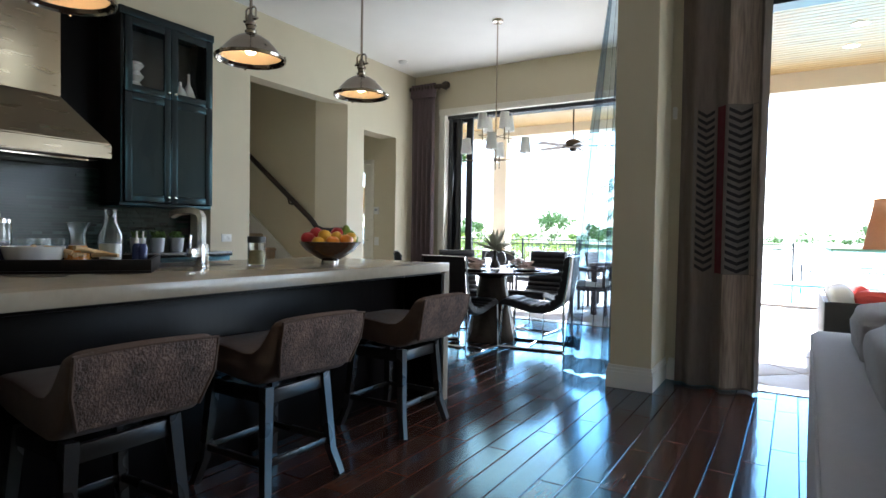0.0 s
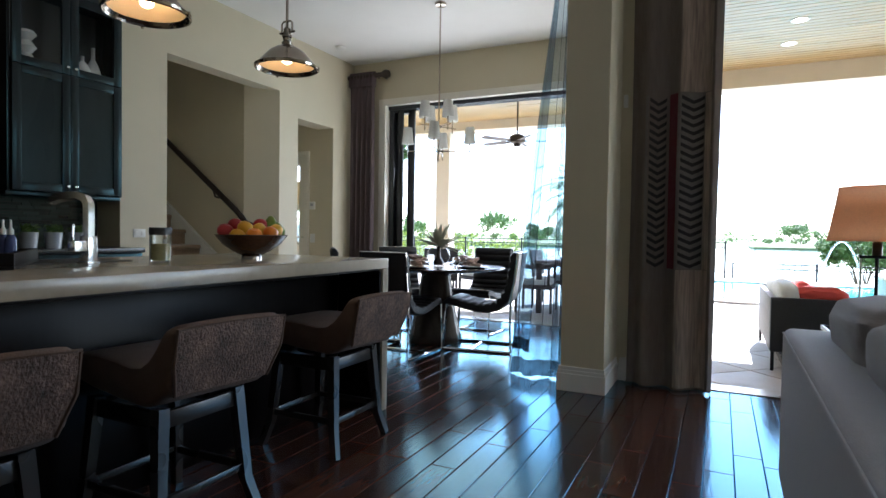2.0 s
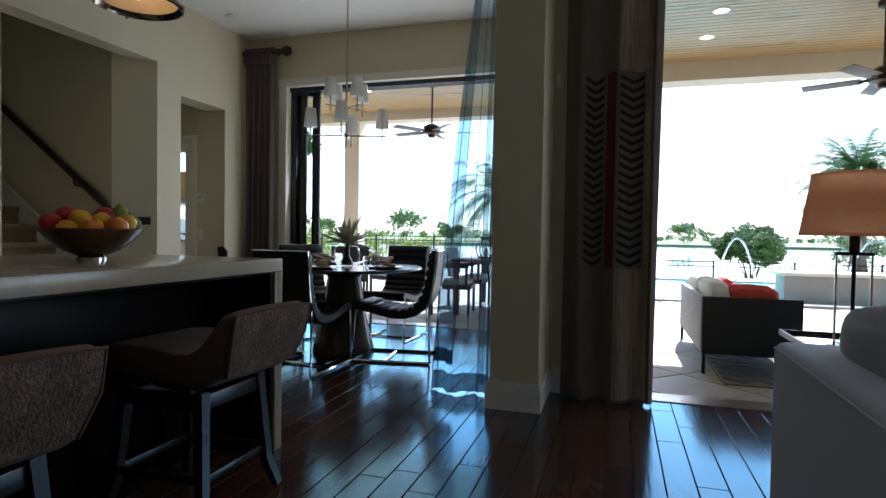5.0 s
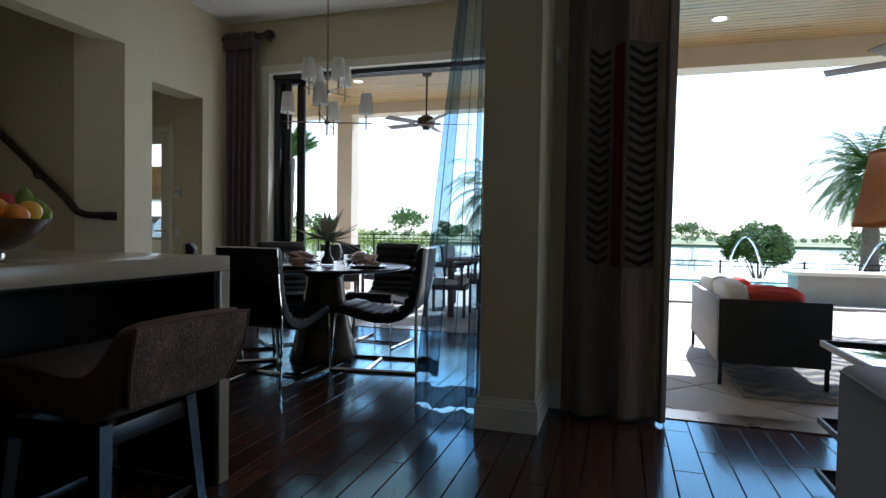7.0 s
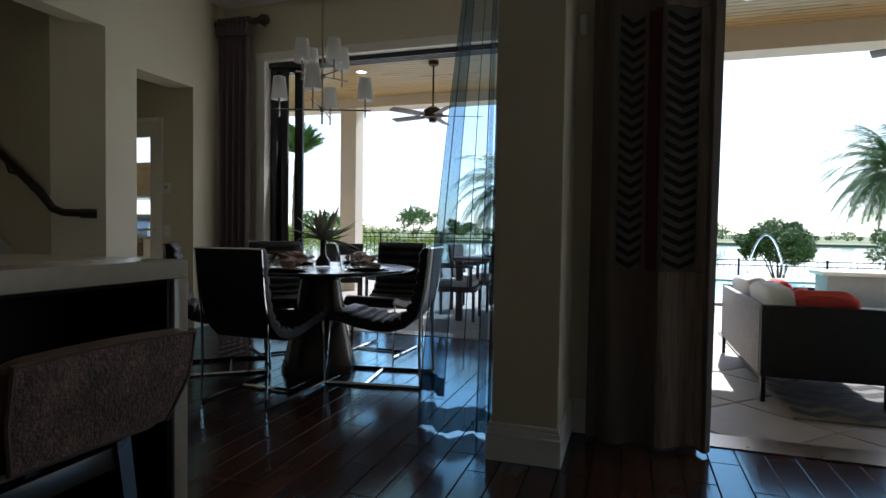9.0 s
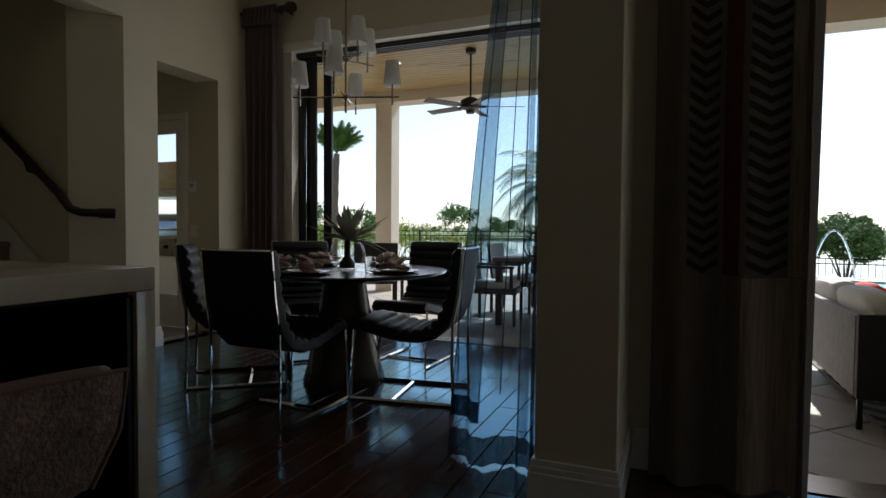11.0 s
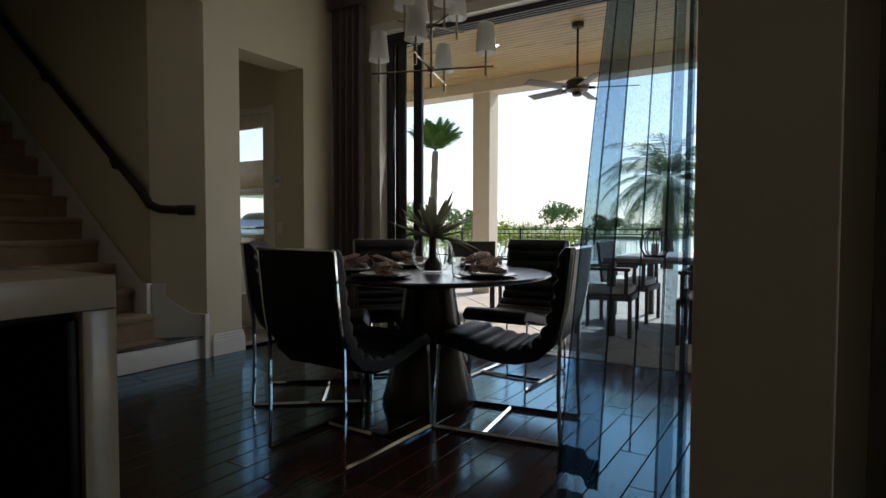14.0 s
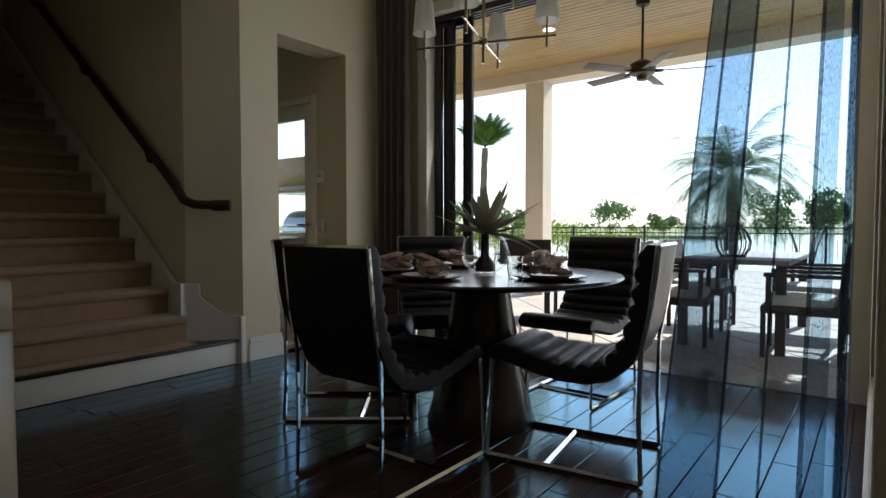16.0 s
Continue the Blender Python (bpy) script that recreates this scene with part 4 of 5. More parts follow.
def dining_chair(m):
    c = thing("dining_chair", "black channelled leather dining chair on a chrome sled frame", "chair", m, "chairs round the table")
    pr = [(-0.350, 0.915), (-0.340, 0.80), (-0.324, 0.68), (-0.298, 0.57), (-0.258, 0.475), (-0.19, 0.412), (-0.10, 0.386), (0.01, 0.388), (0.12, 0.410), (0.22, 0.436), (0.285, 0.446), (0.312, 0.428)]
    L = [0]
    for a, b in zip(pr, pr[1:]):
        L.append(L[-1] + math.hypot(b[0] - a[0], b[1] - a[1]))

    def at(s):
        s *= L[-1]
        i = max(k for k in range(len(L) - 1) if L[k] <= s + 1e-9)
        f = (s - L[i]) / (L[i + 1] - L[i])
        return pr[i][0] + (pr[i + 1][0] - pr[i][0]) * f, pr[i][1] + (pr[i + 1][1] - pr[i][1]) * f

    bm = bmesh.new()
    N, W = 78, 0.224
    rings = []
    for k in range(N + 1):
        s = k / N
        y, z = at(s)
        y1, z1 = at(min(1, s + 0.03))
        y0, z0 = at(max(0, s - 0.03))
        d = Vector((0, y1 - y0, z1 - z0)).normalized()
        nrm = Vector((0, -d.z, d.y))
        end = min(1, min(s, 1 - s) * 18)
        roll_h = 0.026 if s < 0.55 else 0.026 - 0.013 * min(1, (s - 0.55) * 6)
        f = 0.016 + (roll_h * abs(math.sin(math.pi * s * 14)) ** 0.6 + 0.018) * (0.35 + 0.65 * end)
        row = []
        for ux, ft, bk in ((-1, 0.45, 0.5), (-0.985, 0.80, 1), (-0.94, 0.97, 1), (-0.5, 1, 1), (0, 1, 1), (0.5, 1, 1), (0.94, 0.97, 1), (0.985, 0.80, 1), (1, 0.45, 0.5)):
            row.append(bm.verts.new(Vector((ux * W, y, z)) + nrm * f * ft))
        for ux, ft, bk in ((1, 0.2, 0.5), (0.93, 0.9, 1), (-0.93, 0.9, 1), (-1, 0.2, 0.5)):
            row.append(bm.verts.new(Vector((ux * W, y, z)) - nrm * 0.028 * bk))
        rings.append(row)
    for a, b in zip(rings, rings[1:]):
        for k in range(len(a)):
            j = (k + 1) % len(a)
            bm.faces.new((a[k], a[j], b[j], b[k]))
    bm.faces.new(rings[0]), bm.faces.new(rings[-1])
    part("seat_and_back", bm, LEATHER, c)
    for sx in (-1, 1):
        x = sx * 0.226
        part("side_frame", bar([(x, -0.368, 0.910), (x, -0.342, 0.66), (x, -0.312, 0.50), (x, -0.308, 0.25), (x, -0.318, 0.011), (x, -0.31, 0.011), (x, 0.0, 0.011), (x, 0.31, 0.011), (x, 0.318, 0.02), (x, 0.302, 0.25), (x, 0.290, 0.425)], 0.011, 0.016), CHROME, c, "chrome sled leg")
    part("top_bar", bar([(-0.226, -0.374, 0.910), (0.226, -0.374, 0.910)], 0.012, 0.012), CHROME, c)
    part("floor_bar", bar([(-0.226, 0.06, 0.011), (0.226, 0.06, 0.011)], 0.018, 0.014), CHROME, c)
    part("seat_bar", bar([(-0.226, 0.285, 0.412), (0.226, 0.285, 0.412)], 0.014, 0.014), CHROME, c)
    return c


first = dining_chair(pose(-0.676, 9.015, 0, 0, 0, -1))
for x, y, a in ((-0.146, 9.595, 98), (-0.52, 10.48, 178), (-1.245, 10.10, -130), (-1.36, 9.45, -52)):
    copy_thing(first, pose(x, y, 0, 0, 0, a))

# place settings and centrepiece
for k, a in enumerate((270, 345, 80, 142, 215)):
    x, y = TX + 0.45 * math.cos(radians(a)), TY + 0.45 * math.sin(radians(a))
    pl = thing("place_setting", "dark charger plate with a folded patterned napkin", "plate", pose(x, y, 0.75), "place settings")
    part("charger", lathe([(0, 0), (0.10, 0), (0.155, 0.012), (0.158, 0.017), (0.10, 0.008), (0, 0.007)], 32), PLATE, pl)
    part("bread_plate", lathe([(0, 0.0075), (0.08, 0.0075), (0.11, 0.022), (0.108, 0.025), (0.07, 0.014), (0, 0.013)], 28), CERAMIC, pl)
    rnd = random.Random(20 + k)
    for j in range(4):
        aa = rnd.uniform(0, 6.28)
        nk = puff(0.17, 0.075, 0.035, 0.8, 8, 0.5, k * 7 + j)
        nk.transform(Matrix.Translation((0.03 * math.cos(aa), 0.03 * math.sin(aa), 0.035 + 0.014 * j)) @ pose(0, 0, 0, rnd.uniform(-10, 10), rnd.uniform(-22, 22), math.degrees(aa)))
        part("napkin_fold", nk, NAPKIN, pl)
    gx, gy = x * 0.75 + TX * 0.25 + 0.1 * math.sin(radians(a)), y * 0.75 + TY * 0.25 - 0.1 * math.cos(radians(a))
    vessel("water_glass", "clear stemless water glass on the dining table", "glass", gx, gy, 0.75, [(0, 0), (0.03, 0), (0.036, 0.04), (0.035, 0.10), (0.033, 0.10), (0.033, 0.04), (0.027, 0.006), (0, 0.006)], GLASSW, "water glasses")
vs = thing("glass_vase", "round glass bowl vase with a spiky succulent", "vase", pose(TX + 0.04, TY - 0.03, 0.75))
part("glass_bowl", lathe([(0, 0), (0.05, 0), (0.10, 0.04), (0.122, 0.10), (0.105, 0.16), (0.085, 0.185), (0.083, 0.184)], 32), GLASS, vs)
part("inner_pot", lathe([(0, 0.012), (0.05, 0.012), (0.052, 0.05), (0.022, 0.09), (0.02, 0.20), (0.03, 0.235), (0, 0.24)], 20), PLATE, vs, "dark stem of the plant")
rnd = random.Random(5)
for k in range(38):
    az = k * 2.4
    el = -0.05 + 1.30 * (k / 38) + rnd.uniform(-0.15, 0.15)
    ln = rnd.uniform(0.19, 0.36) * (1.0 - 0.26 * (k / 38))
    b = bmesh.new()
    rows = []
    for i in range(7):
        f = i / 6
        w = 0.023 * math.sin(math.pi * min(1, 0.12 + f * 0.88)) + 0.001
        r, hh = f * ln * math.cos(el), f * ln * math.sin(el) + f * f * (0.03 if k % 3 else -0.07)
        rows.append([b.verts.new((r, -w, hh + w * 0.35)), b.verts.new((r, 0, hh)), b.verts.new((r, w, hh + w * 0.35)), b.verts.new((r, 0, hh - 0.006 * (1 - f)))])
    for a2, b2 in zip(rows, rows[1:]):
        for i in range(4):
            b.faces.new((a2[i], a2[(i + 1) % 4], b2[(i + 1) % 4], b2[i]))
    b.transform(Matrix.Translation((0, 0, 0.20)) @ pose(0, 0, 0, 0, 0, math.degrees(az)))
    part("leaf", b, AGAVE, vs)

# ---- chandelier ----
ch = thing("chandelier", "two-tier bronze chandelier with eight white fabric shades", "chandelier", pose(-0.705, 9.72, 0))
part("stem", tube([(0, 0, 1.80), (0, 0, H - 0.02)], 0.008, 8), NICKEL, ch)
part("ceiling_cup", lathe([(0, H - 0.03), (0.055, H - 0.025), (0.06, H - 0.001), (0, H - 0.001)], 24), NICKEL, ch)
for hz, ln, a0 in ((1.905, 0.315, 18.6), (2.15, 0.165, 59)):
    part("hub", lathe([(0, hz - 0.022), (0.02, hz - 0.015), (0.024, hz), (0.02, hz + 0.015), (0, hz + 0.022)], 16), NICKEL, ch)
    for k in range(4):
        a = radians(a0 + 90 * k)
        ex, ey = math.cos(a), math.sin(a)
        arm = part("arm", tube([(0, 0, hz), (ex * (ln + 0.045), ey * (ln + 0.045), hz)], 0.006, 8), NICKEL, ch)
        px, py = ex * ln, ey * ln
        part("candle", tube([(px, py, hz - 0.055), (px, py, hz + 0.10)], 0.0065, 8), NICKEL, arm)
        part("shade", lathe([(0.060, hz + 0.072), (0.044, hz + 0.235), (0.042, hz + 0.235), (0.058, hz + 0.072), (0.060, hz + 0.072)], 24, Matrix.Translation((px, py, 0))), SHADEW, arm, "white fabric shade")
sm = link("smoke_detector", lathe([(0, H - 0.035), (0.045, H - 0.033), (0.06, H - 0.02), (0.062, H - 0.0005), (0, H - 0.0005)], 24), PLASTIC)
sm.matrix_basis = pose(-2.44, 10.43, 0)
tagged(sm, "round white smoke detector on the ceiling", "smoke detector")


# ---- drapes ----
def pleats(x0, x1, y, z0, z1, waves, depth, flare=0.0, amp2=0.0, shift=0.0):
    def f(u, v):
        z = z0 + (z1 - z0) * v
        xl = x0 - flare * (1 - v) ** 1.3
        x = xl + (x1 - xl) * u
        d = depth * (0.55 + 0.45 * (1 - v)) * math.sin(2 * math.pi * waves * u + shift + 0.4 * math.sin(3 * v))
        d += amp2 * math.sin(7 * u + 2.3 * v)
        return (x + 0.3 * d, y + d, z)

    return f


dl = thing("drape", "plum floor-length drape hung from a bronze rod", "curtain")
plum_f = pleats(-2.72, -2.335, 11.06, 0.02, 3.14, 5, 0.035)
part("cloth", sheet(lambda u, v: plum_f(u, 0.045 + 0.92 * v), 90, 24, 0.003), PURPLE, dl)
part("hem", sheet(lambda u, v: plum_f(u, 0.044 * v), 90, 3, 0.005), PURPLE, dl)
ruffle_f = pleats(-2.73, -2.325, 11.06, 3.035, 3.225, 8, 0.055)
part("heading", sheet(ruffle_f, 120, 4, 0.005), PURPLE, dl, "bunched heading on the rod")
rod = thing("curtain_rod", "short bronze curtain rod with ball finials", "curtain rod")
part("rod", tube([(-2.88, 11.06, 3.175), (-2.17, 11.06, 3.175)], 0.032, 12), BRONZE, rod)
for x in (-2.89, -2.16):
    part("finial", lathe([(0, -0.065), (0.044, -0.045), (0.060, 0), (0.044, 0.045), (0, 0.065)], 16, Matrix.Translation((x, 11.06, 3.175)) @ pose(0, 0, 0, 0, 90)), BRONZE, rod)
for k in range(6):
    x = -2.72 + 0.09 * k
    part("ring", lathe([(0.037 + 0.006 * math.cos(a * 0.785), 0.006 * math.sin(a * 0.785)) for a in range(9)], 18, Matrix.Translation((x, 11.06, 3.165)) @ pose(0, 0, 0, 0, 90, 10)), BRONZE, rod)
for x in (-2.78, -2.22):
    part("bracket", tube([(x, 11.18, 3.15), (x, 11.08, 3.15), (x, 11.06, 3.16)], 0.009, 8), BRONZE, rod)

def sheer_f(u, v):
    """Broad soft panels that spread to one side towards the floor."""
    left = 0.77 - 0.34 * (1 - v) - 0.022 * math.sin(math.pi * v)
    x = left + (0.866 - 0.02 * (1 - v) - left) * u
    d = 0.040 * math.sin(2 * math.pi * (1.6 * u + 0.1) + 0.9 * v) + 0.010 * math.sin(2 * math.pi * 6 * u + 2 * v)
    return (x, 8.72 + d * (0.5 + 0.5 * (1 - v)), 0.006 + 3.146 * v + 0.010 * (1 - v) ** 6 * math.sin(9.0 * u) ** 2)


sc = thing("sheer_curtain", "grey-violet sheer voile curtain billowing beside the wall pier", "curtain")
part("cloth", sheet(lambda u, v: sheer_f(u, 0.04 + 0.96 * v), 100, 40), SHEER, sc)
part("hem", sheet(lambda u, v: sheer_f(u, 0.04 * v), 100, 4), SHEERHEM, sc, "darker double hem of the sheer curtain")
# doubled panels, and narrow dark strips that draw the shaded fold lines
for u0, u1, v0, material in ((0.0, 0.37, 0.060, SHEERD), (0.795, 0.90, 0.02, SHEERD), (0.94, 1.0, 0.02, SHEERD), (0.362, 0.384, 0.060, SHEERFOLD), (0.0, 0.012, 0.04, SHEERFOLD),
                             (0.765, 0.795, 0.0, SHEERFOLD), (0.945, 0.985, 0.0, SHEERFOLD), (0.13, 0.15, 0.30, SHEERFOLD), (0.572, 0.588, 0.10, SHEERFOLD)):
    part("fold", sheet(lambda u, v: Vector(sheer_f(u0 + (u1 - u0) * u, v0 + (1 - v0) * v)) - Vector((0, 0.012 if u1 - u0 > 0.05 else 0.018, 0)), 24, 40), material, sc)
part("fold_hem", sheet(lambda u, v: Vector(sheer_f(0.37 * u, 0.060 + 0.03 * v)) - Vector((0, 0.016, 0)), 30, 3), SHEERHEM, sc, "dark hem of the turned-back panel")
sr = thing("sheer_rod", "bronze curtain rod above the sheer curtain", "curtain rod")
part("rod", tube([(0.72, 8.72, 3.18), (0.888, 8.72, 3.18)], 0.018, 12), BRONZE, sr)
part("finial", lathe([(0, -0.035), (0.028, -0.022), (0.036, 0), (0.028, 0.022), (0, 0.035)], 16, Matrix.Translation((0.70, 8.72, 3.18)) @ pose(0, 0, 0, 0, 90)), BRONZE, sr)

# living drapes: two linen panels with chevron bands
cd = thing("chevron_drape", "heavy linen drapes with dark chevron and red bands", "curtain")
dr_f = pleats(1.27, 1.82, 8.84, 0.015, 3.15, 2.5, 0.045, 0.0, 0.008, 0.6)
part("cloth", sheet(dr_f, 80, 30, 0.004), LINEN, cd)
BZ0, BZ1 = 0.855, 2.07
part("side_hem", sheet(lambda u, v: Vector(dr_f(1.0, v)) + Vector((u * (0.025 + 0.025 * v), u * 0.035, 0)), 3, 30, 0.004), LINEN, cd, "dark turned edge of the drape")


def on_drape(u, z, lift):
    p = Vector(dr_f(u, (z - 0.015) / 3.135))
    return p - Vector((0, lift, 0))


part("lower_cuff", sheet(lambda u, v: on_drape(0.62 + 0.345 * u, 0.03 + (BZ0 - 0.035) * v, 0.008), 16, 20, 0.003), LINENC, cd, "streaked linen lower panel")
part("upper_panel", sheet(lambda u, v: on_drape(0.62 + 0.345 * u, BZ1 + 0.005 + 1.05 * v, 0.008), 16, 20, 0.003), LINENC, cd, "streaked linen upper panel")
for u0, u1, material, label in ((0.215, 0.250, LINENL, "pale cloth band"), (0.255, 0.44, LINEN, "chevron ground"), (0.47, 0.595, LINENR, "dark red cloth band"), (0.605, 0.628, LINENL, "pale cloth band"), (0.632, 0.872, LINENL, "pale chevron ground"), (0.876, 0.965, LINENC, "pale cloth band")):
    part("band", sheet(lambda u, v: on_drape(u0 + (u1 - u0) * u, BZ0 + (BZ1 - BZ0) * v, 0.008), 10, 24, 0.002), material, cd, label)
for u0, u1 in ((0.265, 0.43), (0.642, 0.862)):
    for k in range(22):
        zc = BZ0 + 0.006 + k * 0.0538
        part("chevron", sheet(lambda u, v: on_drape(u0 + (u1 - u0) * u, zc + 0.025 * v + 0.036 * abs(2 * u - 1), 0.014), 8, 1, 0.002), LINEND, cd)
sb = tagged(link("wall_sensor", box(1.205, 1.235, 8.935, 8.972, 2.03, 2.12, 0.005), PLASTIC), "small white sensor box on the wall", "sensor")
lr = thing("living_rod", "bronze curtain rod above the living room drapes", "curtain rod")
part("rod", tube([(1.25, 8.84, 3.19), (1.95, 8.84, 3.19)], 0.018, 12), BRONZE, lr)
part("finial", lathe([(0, -0.035), (0.028, -0.022), (0.036, 0), (0.028, 0.022), (0, 0.035)], 16, Matrix.Translation((1.97, 8.84, 3.19)) @ pose(0, 0, 0, 0, 90)), BRONZE, lr)


# ---- sliding doors, stacked open ----
def slider(name, x0, x1, y, z1, fw=0.07):
    d = thing(name, "black-framed glass sliding door panel, slid open", "door", group="sliding door panels")
    d["kind"] = "structure"
    for a in ((x0, x0 + fw, 0.01, z1), (x1 - fw, x1, 0.01, z1), (x0 + fw, x1 - fw, 0.01, 0.01 + fw), (x0 + fw, x1 - fw, z1 - fw, z1)):
        part("door_frame", box(a[0], a[1], y, y + 0.035, a[2], a[3], 0.003), DFRAME, d)
    gp = part("pane", box(x0 + fw, x1 - fw, y + 0.014, y + 0.02, 0.01 + fw, z1 - fw), GLASS, d)
    gp.visible_shadow = False
    return d


slider("door_1", OL + 0.005, OL + 0.21, 11.27, OT - 0.02)
slider("door_2", OL + 0.06, OL + 0.36, 11.325, OT - 0.02)
slider("door_3", OL + 0.02, OL + 0.30, 11.38, OT - 0.02)
structure("door_track_top", box(OL, OR, 11.24, 11.42, OT - 0.022, OT - 0.001), DFRAME, "black sliding door head track")
for k in range(4):
    structure("door_track_rail", box(OL, OR, 11.243 + k * 0.046, 11.258 + k * 0.046, OT - 0.050, OT - 0.0225), DFRAME, "black sliding door rail")
structure("living_track_top", box(1.80, 6.2, 9.0, 9.16, 2.80, 2.859), DFRAME, "black sliding door head track")

# hall door
hd = thing("door_4", "white-framed glazed door to the terrace, closed", "door")
hd["kind"] = "structure"
for a in ((-3.19, -3.13, 0, 2.16), (-3.99, -3.93, 0, 2.16), (-3.93, -3.19, 2.10, 2.16)):
    part("door_casing", box(a[0], a[1], 10.705, 10.82, a[2], a[3], 0.004), TRIM, hd)
for a in ((-3.93, -3.80, 0.01, 2.10), (-3.32, -3.19, 0.01, 2.10), (-3.80, -3.32, 1.97, 2.10), (-3.80, -3.32, 0.01, 0.34)):
    part("door_rail", box(a[0], a[1], 10.74, 10.785, a[2], a[3], 0.003), TRIM, hd)
part("pane", box(-3.80, -3.32, 10.758, 10.764, 0.34, 1.97), GLASS, hd).visible_shadow = False
part("door_handle", tube([(-3.25, 10.74, 1.0), (-3.25, 10.69, 1.0), (-3.36, 10.69, 1.0)], 0.010, 8), CHROME, hd)
th = thing("thermostat", "white wall thermostat with a small grey display", "thermostat")
part("case", box(-3.12, -3.03, 10.70, 10.722, 1.375, 1.48, 0.004), PLASTIC, th)
part("display", box(-3.10, -3.05, 10.697, 10.7005, 1.42, 1.455), POTG, th)
sw = thing("light_switch", "white light switch plate on the hall wall", "switch")
part("plate", box(-3.115, -3.035, 10.715, 10.722, 0.93, 1.05, 0.002), PLASTIC, sw)
part("rocker", box(-3.09, -3.06, 10.711, 10.716, 0.96, 1.02, 0.002), PLASTIC, sw)

# ---- living room ----
so = thing("sofa", "pale grey upholstered sofa with loose back cushions", "sofa", pose(2.11, 7.20, 0, 0, 0, -0.8))
part("back", box(0.0, 0.20, -2.3, 0.0, 0.10, 0.72, 0.035, 4), SOFA, so)
part("arm", box(0.2, 0.95, -0.2, -0.01, 0.10, 0.60, 0.04, 4), SOFA, so)
part("arm", box(0.2, 0.95, -2.3, -2.11, 0.10, 0.60, 0.04, 4), SOFA, so)
part("seat_base", box(0.2, 0.93, -2.1, -0.2, 0.10, 0.30, 0.02), SOFA, so)
for k in range(3):
    cs = puff(0.72, 0.62, 0.17, 0.35, 12, 0.03, k)
    cs.transform(Matrix.Translation((0.57, -0.52 - 0.63 * k, 0.385)))
    part("seat_cushion", cs, SOFA, so)
    cb = puff(0.24, 0.66, 0.50, 0.42, 22, 0.055, k + 9)
    cb.transform(Matrix.Translation((0.27, -0.46 - 0.63 * k, 0.635)) @ pose(0, 0, 0, 0, -12))
    part("back_cushion", cb, CUSH, so)
for x, y in ((0.06, -0.06), (0.06, -2.24), (0.88, -0.06), (0.88, -2.24)):
    part("foot", lathe([(0, 0), (0.018, 0), (0.026, 0.10), (0, 0.10)], 14, Matrix.Translation((x, y, 0))), ESPRESSO, so)
part("seam", tube([(0.001, -2.27, 0.70), (0.001, -0.03, 0.70)], 0.004, 6), SOFA, so)

stb = thing("side_table", "three-tier mirrored side table with thin dark metal edges", "table", pose(2.395, 7.42, 0))
for z in (0.585, 0.265, 0.05):
    tier = part("shelf", box(0.0, 0.62, 0.0, 0.82, z, z + 0.02, 0.003), MIRROR, stb, "mirrored shelf")
    edge = box(-0.012, 0.632, -0.012, 0.0, z - 0.001, z + 0.023)
    for a in ((-0.012, 0.632, 0.82, 0.832), (-0.012, 0.0, 0.001, 0.819), (0.62, 0.632, 0.001, 0.819)):
        box(*a, z - 0.001, z + 0.023, bm=edge)
    part("edge_frame", edge, BLACK, tier, "thin dark metal edge")
for x in (0.10, 0.52):
    for y in (0.10, 0.72):
        part("leg", box(x - 0.013, x + 0.013, y - 0.013, y + 0.013, 0, 0.585, 0.002), BLACK, stb)
lp = thing("table_lamp", "table lamp with tan drum shade on an open metal frame", "lamp", pose(2.525, 7.76, 0.606))
part("base", box(-0.075, 0.075, -0.05, 0.05, 0, 0.015, 0.003), BLACK, lp)
for sx in (-1, 1):
    part("frame_bar", box(sx * 0.062 - 0.004, sx * 0.062 + 0.004, -0.004, 0.004, 0.015, 0.385, 0.001), CHROME, lp)
part("frame_top", box(-0.068, 0.068, -0.010, 0.010, 0.385, 0.398, 0.001), BLACK, lp)
part("stem", tube([(0, 0, 0.015), (0, 0, 0.385)], 0.008, 10), BLACK, lp)
part("neck", lathe([(0, 0.398), (0.020, 0.398), (0.020, 0.455), (0.012, 0.465), (0.012, 0.50), (0, 0.50)], 18), BRONZE, lp, "bronze neck below the shade")
part("shade", lathe([(0.195, 0.465), (0.155, 0.710), (0.152, 0.710), (0.192, 0.465), (0.195, 0.465)], 48), LAMPSH, lp, "tan fabric drum shade")
for z, r in ((0.468, 0.196), (0.707, 0.157)):
    part("shade_binding", lathe([(r - 0.004, z - 0.005), (r + 0.001, z - 0.005), (r, z + 0.005), (r - 0.005, z + 0.005), (r - 0.004, z - 0.005)], 48), LAMPSH, lp)
part("bulb", lathe([(0, 0.50), (0.02, 0.51), (0.03, 0.56), (0.02, 0.62), (0, 0.63)], 14), CERAMIC, lp)

# ---- porch furniture ----
lounge = thing("outdoor_sofa", "dark wicker outdoor sofa with white cushions", "sofa", pose(2.265, 9.975, -0.018))
part("end_panel", box(0.0, 0.70, 0.0, 0.05, 0.16, 0.61, 0.006), WICKER, lounge, "dark woven end panel")
part("end_panel", box(0.0, 0.70, 1.55, 1.60, 0.16, 0.61, 0.006), WICKER, lounge, "dark woven end panel")
part("back_panel", box(-0.004, 0.045, 0.05, 1.55, 0.16, 0.60, 0.006), WICKERL, lounge, "grey woven back panel")
part("seat_deck", box(0.045, 0.69, 0.05, 1.55, 0.18, 0.26, 0.006), WICKER, lounge)
